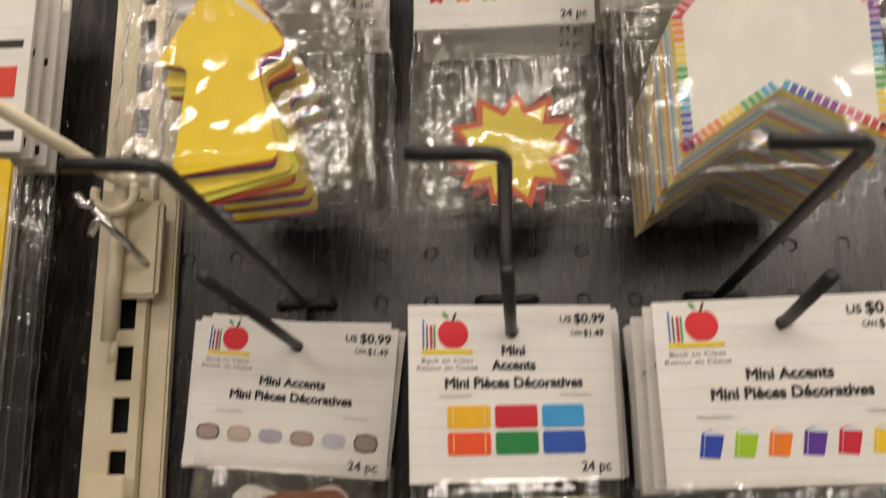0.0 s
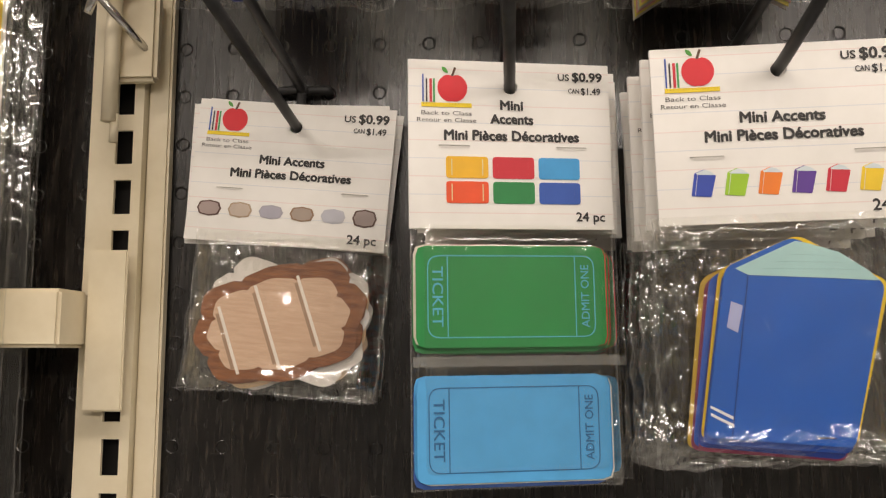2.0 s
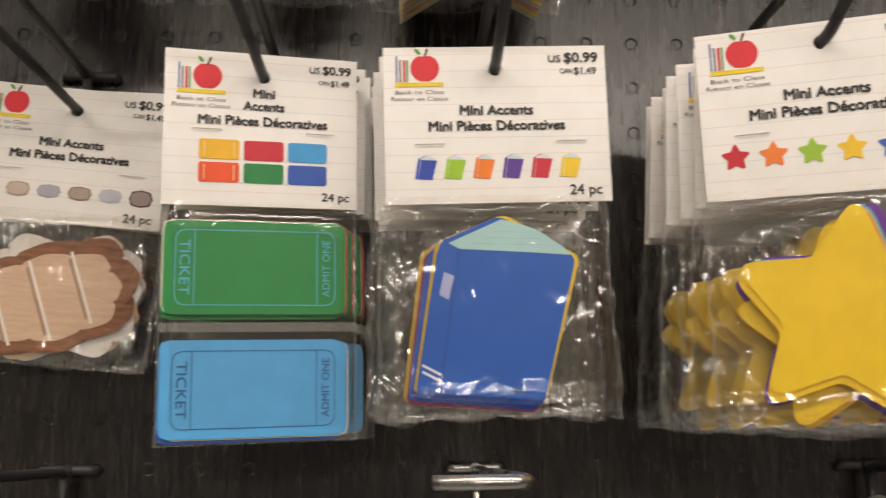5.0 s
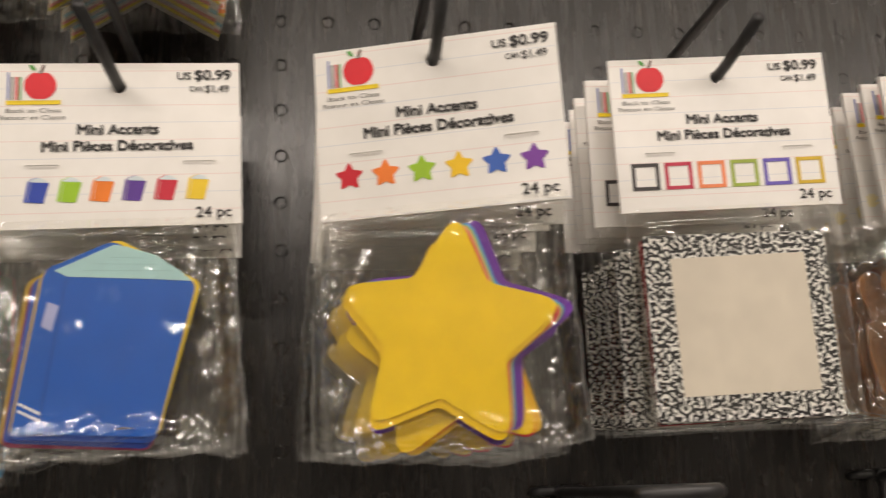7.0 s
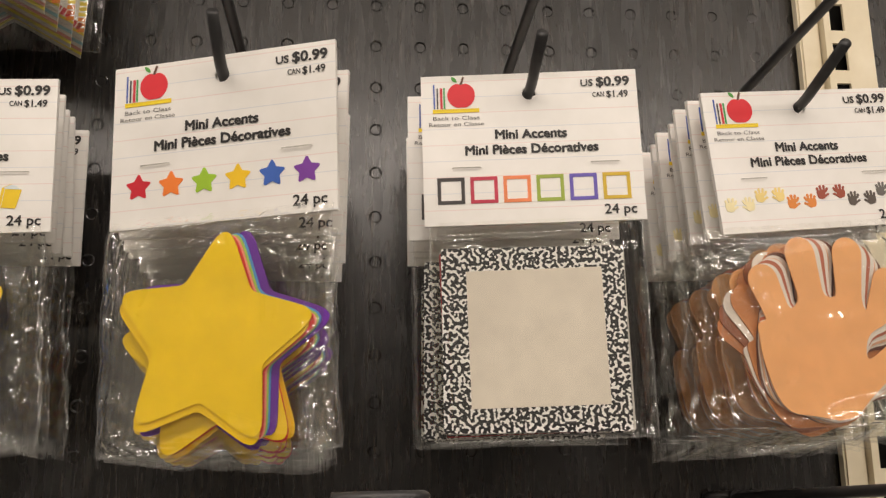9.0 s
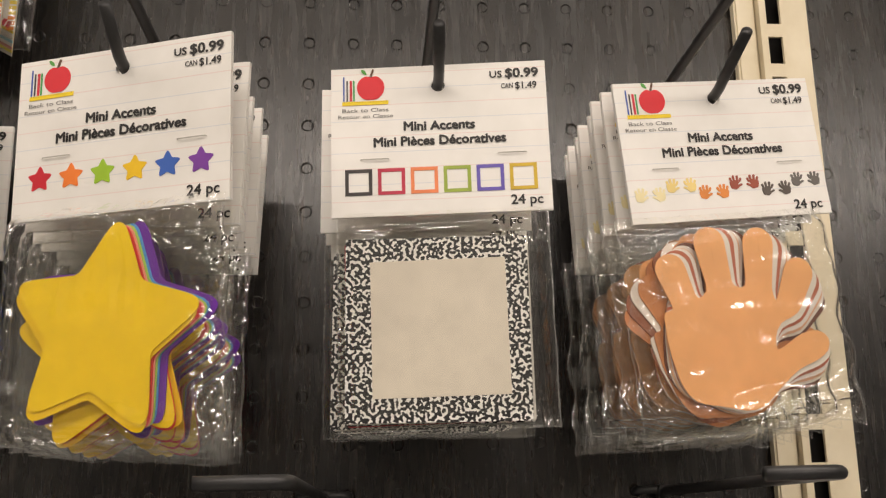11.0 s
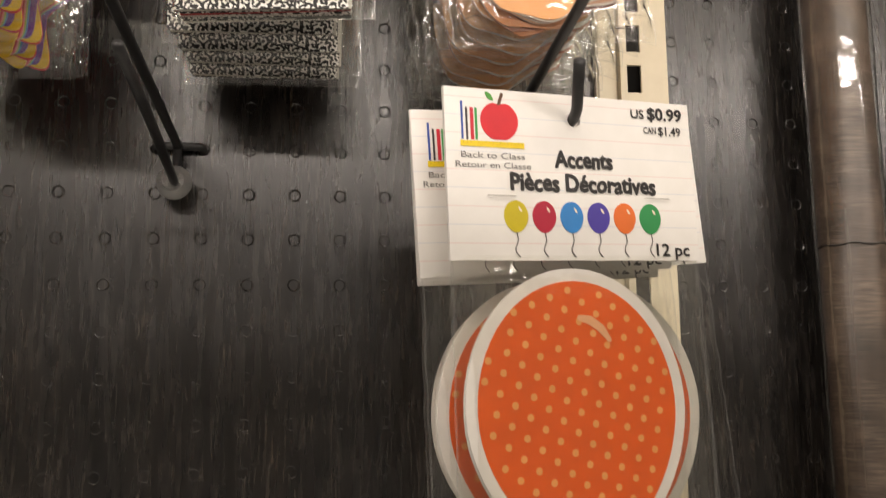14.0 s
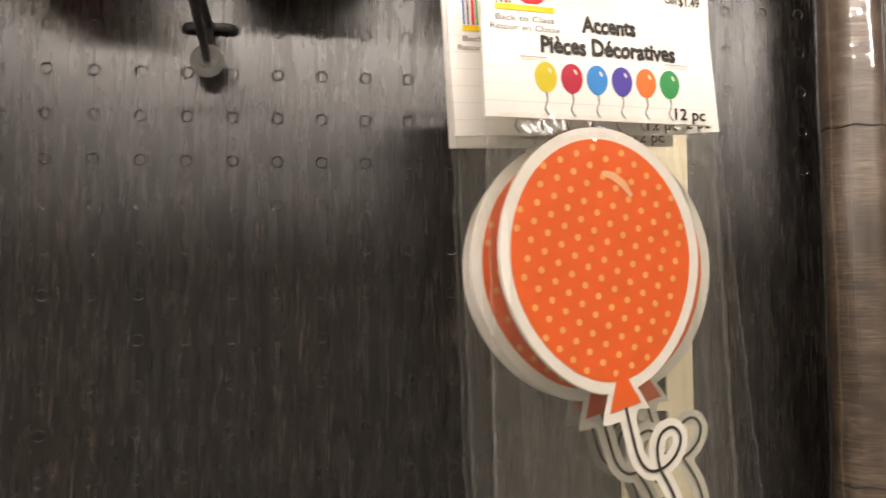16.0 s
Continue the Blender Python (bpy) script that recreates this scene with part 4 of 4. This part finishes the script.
def upright(x_face0, x_face1, x_lip, slot_x, label):
    """A slotted steel upright: a slotted face, a set-back lip on one side."""
    t = empty("shelf_upright", label, "shelf upright", "cream uprights", pose(0, 0, 0))
    pitch, top, bot = 0.0254, 1.95, 0.12
    sw, sh = 0.0088, 0.0172
    bm = bmesh.new()
    z0 = 1.3455
    nlo, nhi = -48, 23
    yf, yb = -0.0115, -0.0095

    def plate(a, b, c, d):
        box(a, b, yf, yb, c, d, 0, bm)

    za, zb = z0 + (nlo - 0.5) * pitch, z0 + (nhi + 0.5) * pitch
    plate(x_face0, slot_x - sw / 2, za, zb)
    plate(slot_x + sw / 2, x_face1, za, zb)
    for k in range(nlo, nhi):
        plate(slot_x - sw / 2, slot_x + sw / 2, z0 + k * pitch + sh / 2, z0 + (k + 1) * pitch - sh / 2)
    part("slotted_face", bm, ENAMEL, t)
    part("side_wall", box(x_face0, x_face0 + 0.002, yb, -0.0005, za, zb, 0.0), ENAMEL, t)
    part("side_wall", box(x_face1 - 0.002, x_face1, yb, -0.0005, za, zb, 0.0), ENAMEL, t)
    a, b = sorted((x_lip, x_face1 if x_lip > x_face1 else x_face0))
    part("lip", box(a + 0.0006, b - 0.0006, -0.0075, -0.0005, za, zb, 0.0012), ENAMEL, t)
    # near-black sheet behind the slots: the channel's inner shade is in its colour
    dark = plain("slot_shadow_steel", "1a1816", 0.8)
    part("channel_shade", box(x_face0 + 0.003, x_face1 - 0.003, -0.0012, -0.0004, za, zb), dark, t, "near-black sheet, shade of the channel put in its colour")
    return t


upright(-0.0945, -0.0672, -0.0545, -0.0765, "cream steel shelf upright with square slots and a bracket")
upright(0.6735, 0.7030, 0.6595, 0.6820, "cream steel shelf upright with square slots behind the packs")


def peg_hook(x, z, washer=False, label="dark grey double-wire peg hook on the pegboard", hang=None, tip=0.003, metal=None, rise=0.019):
    """A wire peg hook: cross bar in two holes, long upper arm with a bent tip, shorter lower arm."""
    t = empty("peg_hook", label, "peg hook", "peg hooks", pose(x, 0, z))
    r = 0.0024
    wire = metal or WIRE
    part("cross_bar", tube(bend([(-0.0127, 0.0015, -0.001), (-0.0127, -0.0045, 0.0004), (0.0127, -0.0045, 0.0004), (0.0127, 0.0015, -0.001)], 0.003), r, 10), wire, t, "", True)
    part("upper_arm", tube(bend([(0, -0.0065, -0.004), (0, -0.0105, 0.0), (0.001, -0.186, rise), (-0.0275, -0.1885, rise)], 0.007), r, 12), wire, t, "", True)
    mid = [(hang[0] - x, hang[1] + 0.006, hang[2] - z), (hang[0] - x, hang[1] - 0.006, hang[2] - z + 0.001)] if hang else [(0.001, -0.080, -0.0095)]
    part("lower_arm", tube(bend([(0, -0.0085, 0.001), (0, -0.0085, -0.0235)] + mid + [(0.001, min(-0.147, mid[-1][1] - 0.022), tip)], 0.006), r, 12), wire, t, "", True)
    part("weld", tube([(0, -0.0045, 0.0005), (0, -0.0090, 0.0005)], 0.0030, 8), wire, t)
    if washer:
        bm = tube([(0.0, -0.0135, -0.0225), (0.0, -0.0165, -0.0224)], 0.0095, 28)
        bmesh.ops.bevel(bm, geom=[e for e in bm.edges], offset=0.0008, segments=2, affect="EDGES")
        part("stop_washer", bm, WASHER, t, "clear plastic stop washer", True)
    return t


def clear_plastic():
    m = Mat("clear_plastic")
    f = m.noise(m.coords(), 300, 3)
    m.set(Base_Color=(0.93, 0.92, 0.89, 1), Roughness=m.ramp(f, [(0.3, g(0.10)), (0.7, g(0.22))]), IOR=1.46)
    m.b.inputs["Transmission Weight"].default_value = 0.85
    return m.m


WASHER = clear_plastic()
ROW_LOW, ROW_MID, ROW_HIGH = ROW0 - 10 * PITCH, ROW0 - 2 * PITCH, ROW0 + 6 * PITCH
HANG = {"plaque": (0.0132, -0.0190, 1.3264), "ticket": (0.1160, -0.0742, 1.3262), "book": (0.2183, -0.0910, 1.3256), "star": (0.3439, -0.1290, 1.3247),
        "square": (0.4733, -0.1043, 1.3301), "palm": (0.6021, -0.0983, 1.3286), "balloon": (0.6030, -0.1396, 1.1264)}
for hx, kind in ((0.0127, "plaque"), (0.1143, "ticket"), (0.2159, "book"), (0.3429, "star"), (0.4699, "square"), (0.5969, "palm")):
    peg_hook(hx, ROW_MID, hang=HANG[kind], tip=-0.015 if kind == "book" else -0.011, rise=0.0155)
peg_hook(0.0127, ROW_LOW)
peg_hook(0.2159, ROW_LOW, label="bright galvanized double-wire peg hook on the pegboard", metal=ZINC)
peg_hook(0.5969, ROW_LOW, hang=HANG["balloon"], tip=-0.004)
peg_hook(0.4191, ROW_LOW, True, "empty dark peg hook with a clear plastic stop washer")
for hx in (0.0127, 0.1143, 0.2159):
    peg_hook(hx, ROW_HIGH)

# ---- packs on the hooks: pose is the hang hole's ----
stack(plaque_pack, pose(*HANG["plaque"], -1.8, 4.7, 0.6), [(-0.004, 0.004, 0.001, 0, -3.0), (0.002, 0.008, 0.001, 1, 1.5)])
stack(ticket_pack, pose(*HANG["ticket"], -0.3, -0.7, 12.0), [(0.003, 0.012, 0.0, -4, 0.6), (0.005, 0.024, -0.001, -6, -0.5), (0.004, 0.036, -0.002, -8, 0.5), (0.006, 0.048, -0.003, -7, 0.3)])
stack(book_pack, pose(*HANG["book"], 0, -1.6, 0.0), [(-0.002, 0.012, -0.001, 2, 1.0), (-0.005, 0.026, -0.003, 3, 0.5), (-0.006, 0.038, -0.004, 2, -1.5), (-0.004, 0.050, -0.004, 4, 1.0)], 0)
stack(star_pack, pose(*HANG["star"], 0, -1.85, -17.3), [(0.004, 0.014, -0.003, 2, 3.5), (0.001, 0.028, -0.004, 3, 2.0), (0.001, 0.042, -0.006, 3, 4.0), (0.003, 0.054, -0.007, 4, 3.0), (0.001, 0.066, -0.009, 4, 5.0), (0.002, 0.078, -0.010, 5, 4.5)], 9)
stack(square_pack, pose(*HANG["square"], 0, -1.1, -6.5), [(-0.005, 0.020, -0.003, 3, 0.8), (-0.004, 0.040, -0.004, 4, 0.4), (-0.001, 0.058, -0.004, 4, 1.2), (-0.003, 0.074, -0.005, 5, 0.8)])
stack(palm_pack, pose(*HANG["palm"], -0.5, -5.0, 4.8), [(-0.003, 0.010, -0.001, 1, 1.0), (-0.005, 0.020, -0.002, 0, 2.0), (-0.004, 0.032, -0.005, 2, 1.5), (-0.006, 0.044, -0.006, 1, 2.6), (-0.005, 0.056, -0.008, 2, 2.0), (-0.006, 0.068, -0.009, 1, 3.0), (-0.005, 0.080, -0.010, 2, 2.4)])
stack(balloon_pack, pose(*HANG["balloon"], 0.2, -2.0, 12.9), [(-0.011, 0.012, -0.004, -3, -1.5), (0.009, 0.024, -0.002, -4, -3.5), (-0.008, 0.036, -0.005, -5, -1.0)])
stack(arrow_pack, pose(0.0080, -0.1050, 1.5340, 0, -1, 3), [(0.002, 0.018, -0.001, 1, 2), (0.004, 0.036, -0.001, 1, 0.5), (0.003, 0.056, 0.0, 1, 1), (0.002, 0.076, 0.0, 1, 1.5)])
stack(burst_pack, pose(0.1160, -0.0600, 1.5270, 0, 0, 0), [(0.001, 0.016, 0.001, 1, 1), (0.000, 0.034, 0.001, 1, -1)], 0)
stack(hexagon_pack, pose(0.2100, -0.1150, 1.5340, 0, 0, -2), [(0.0, 0.020, 0.0, 1, 0.4), (0.001, 0.040, 0.0, 1, -0.3), (0.001, 0.060, 0.001, 1, 0.2), (0.001, 0.078, 0.001, 1, 0), (0.002, 0.093, 0.002, 1, 0.3)], 9)

# ---- bracket, bar and clamp on the left upright ----


def crossbar():
    t = empty("crossbar", "cream square steel crossbar with chipped paint held by a bracket plate", "shelf bar", "", pose(0, 0, 0))
    part("bar", box(-0.62, -0.0885, -0.0425, -0.0155, 1.2200, 1.2470, 0.0016), ENAMEL, t)
    part("bracket_plate", box(-0.0872, -0.0680, -0.0205, -0.0185, 1.1900, 1.2670, 0.0007), ENAMEL, t, "flat cream bracket plate")
    part("bracket_hook", box(-0.0790, -0.0740, -0.0190, -0.0020, 1.2600, 1.2660, 0.0005), ENAMEL, t)
    part("bracket_hook", box(-0.0790, -0.0740, -0.0190, -0.0020, 1.1940, 1.2000, 0.0005), ENAMEL, t)
    return t


def clamp():
    t = empty("sign_clamp", "cream sign clamp with a chrome wing screw on the upright", "clamp", "", pose(0, 0, 0))
    part("plate", box(-0.0830, -0.0585, -0.0195, -0.0120, 1.3520, 1.4020, 0.002), ENAMEL, t)
    part("post", tube([(-0.0790, -0.0240, 1.3300), (-0.0785, -0.0240, 1.4100)], 0.0038, 12), ENAMEL, t, "", True)
    part("pin", tube([(-0.0770, -0.0225, 1.3200), (-0.0768, -0.0225, 1.3340)], 0.0022, 10), ENAMEL, t, "", True)
    loop = [(-0.0790 + 0.0105 * math.cos(a), -0.0290, 1.4030 + 0.0095 * math.sin(a)) for a in (math.pi * (0.9 + 1.25 * k / 16) for k in range(17))]
    part("loop", tube(loop, 0.0024, 10), ENAMEL, t, "", True)
    part("screw", tube([(-0.0830, -0.0420, 1.3920), (-0.0640, -0.0180, 1.3680)], 0.0020, 10), CHROME, t, "chrome screw", True)
    part("wing", tube(bend([(-0.0905, -0.0450, 1.3985), (-0.0865, -0.0440, 1.3930), (-0.0820, -0.0430, 1.3940)], 0.002), 0.0022, 10), CHROME, t, "chrome wing", True)
    part("wing", tube(bend([(-0.0860, -0.0370, 1.3800), (-0.0830, -0.0380, 1.3860), (-0.0800, -0.0390, 1.3880)], 0.002), 0.0022, 10), CHROME, t, "chrome wing", True)
    part("arm", tube([(-0.0640, -0.0240, 1.4100), (-0.0785, -0.0300, 1.4105), (-0.1400, -0.1600, 1.4480)], 0.0036, 12), ENAMEL, t, "cream arm", True)
    return t


crossbar()
clamp()


def side_pack(m):
    """A tall bagged pack of yellow cutouts, seen from its side."""
    t = empty("accent_pack", "tall bag of yellow cutouts beside the cream upright", "craft pack", GROUP, m)
    part("header_card", box(-0.058, 0.058, -0.0010, 0.0010, -0.058, 0.042), [CARD], t)
    part("print_patch", slab(rect(0.020, 0.052, -0.030, -0.014), -0.0013, -0.0010), col("d8402c"), t)
    part("print_bar", slab(rect(0.024, 0.054, -0.004, 0.000), -0.0013, -0.0010), col(BLACK), t)
    part("print_bar", slab(rect(0.036, 0.054, -0.052, -0.047), -0.0013, -0.0010), col(BLACK), t)
    part("paper_piece", slab(rounded(rect(-0.056, 0.0555, -0.400, -0.062), 0.004), -0.0030, -0.0010), col("e8c420"), t)
    part("paper_piece", slab(rounded(rect(-0.057, 0.0565, -0.402, -0.064), 0.004), -0.0008, 0.0010), col("d8d2c4"), t)
    bag(t, 0.120, 0.122, -0.056, -0.410, 0.0042, 0.0016, 21, FILM_TIGHT)
    return t


peg_hook(-0.1778, ROW0 + 5 * PITCH)
stack(side_pack, pose(-0.1735, -0.0520, 1.4760, 0, 0, 0), [(0.0, 0.010, 0.0, 0, 0.2), (0.001, 0.020, -0.001, 0, -0.2), (0.0, 0.030, -0.001, 0, 0.2)], 0)


def vinyl_roll(x, y, top, label):
    t = empty("vinyl_roll", label, "vinyl roll", "vinyl rolls", pose(x, y, 0))
    bm = bmesh.new()
    n, lay = 48, []
    for z in (0.002, top):
        lay.append([bm.verts.new((0.0178 * math.cos(2 * math.pi * i / n), 0.0178 * math.sin(2 * math.pi * i / n), z)) for i in range(n)])
    for i in range(n):
        bm.faces.new((lay[0][i], lay[0][(i + 1) % n], lay[1][(i + 1) % n], lay[1][i]))
    bm.faces.new(lay[0][::-1])
    bm.faces.new(lay[1])
    part("roll", bm, VINYL, t, "grey-brown weathered plank print", True)
    for z in (0.880, 1.090, 1.300):
        part("plank_joint", tube([(0.0179 * math.cos(2 * math.pi * i / 40), 0.0179 * math.sin(2 * math.pi * i / 40), z + 0.0006 * math.sin(i)) for i in range(41)], 0.0006, 6), col("2c2522"), t)
    bm = bmesh.new()
    rows_ = []
    loose = bm.verts.layers.float.new("slack")
    for j in range(160):
        z = 0.001 + j * top / 159
        row = []
        for i in range(40):
            a = 2 * math.pi * i / 40
            r = 0.0193 + 0.0009 * abs(noise.noise(Vector((math.cos(a) * 2.2, math.sin(a) * 2.2, z * 14)))) + 0.0024 * math.exp(-((a - 4.15) / 0.10) ** 2) + 0.0020 * math.exp(-((a - 5.4) / 0.08) ** 2) + 0.0012 * math.exp(-((a - 4.75) / 0.05) ** 2)
            row.append(bm.verts.new((r * math.cos(a), r * math.sin(a), z)))
            row[-1][loose] = 0.3
        rows_.append(row)
    for p, q in zip(rows_, rows_[1:]):
        for i in range(40):
            bm.faces.new((p[i], p[(i + 1) % 40], q[(i + 1) % 40], q[i]))
    part("wrap", bm, FILM_WRAP, t, "clear shrink wrap", True)
    return t


vinyl_roll(0.8008, -0.0310, 1.56, "wrapped roll of grey-brown plank-print vinyl against the panel")

# ---- the room round the fixture ----
FLOOR = plain("floor_tile", "bdbdb9", 0.35, 3)
STOCK = plain("stocked_shelving", "9c9b98", 0.7, 1.3)
PAINT = plain("white_paint", "dcd8ce", 0.7, 2)


def room_piece(name, label, category, *ext, mt=PAINT):
    return tagged(obj(name, box(*ext), mt), label, category, "", "structure")


room_piece("floor", "pale vinyl tile store floor", "floor", -5.0, 6.0, -13.6, 1.0, -0.1, 0.0, mt=FLOOR)
room_piece("ceiling", "white store ceiling above the aisle", "ceiling", -5.0, 6.0, -13.6, 1.0, CEILING, CEILING + 0.1)
room_piece("wall_back", "plain store wall behind the fixture", "wall", -5.0, 6.0, 0.2, 0.3, 0.0, CEILING)
room_piece("wall_front", "plain store wall across the aisle", "wall", -5.0, 6.0, -13.6, -13.5, 0.0, CEILING, mt=STOCK)
room_piece("wall_west", "plain store side wall", "wall", -5.0, -4.9, -13.5, 0.2, 0.0, CEILING, mt=STOCK)
room_piece("wall_east", "plain store side wall", "wall", 5.9, 6.0, -13.5, 0.2, 0.0, CEILING, mt=STOCK)
# added out of view: its top edge keeps the far rows' light off the lower panel
room_piece("shelving_lamp_block", "unseen shelving block added to cut off the far lamps", "shelving", -4.9, 5.9, -2.4, -1.5, 0.0, 1.578, mt=STOCK)
for lx, ly, watts in LAMP_PLACES:
    t = empty("ceiling_light", "long white ceiling tube light housing", "ceiling light", "ceiling lights", pose(lx, ly, CEILING))
    part("housing", box(-0.62, 0.62, -0.15, 0.15, -0.060, -0.0005, 0.01), PAINT, t)
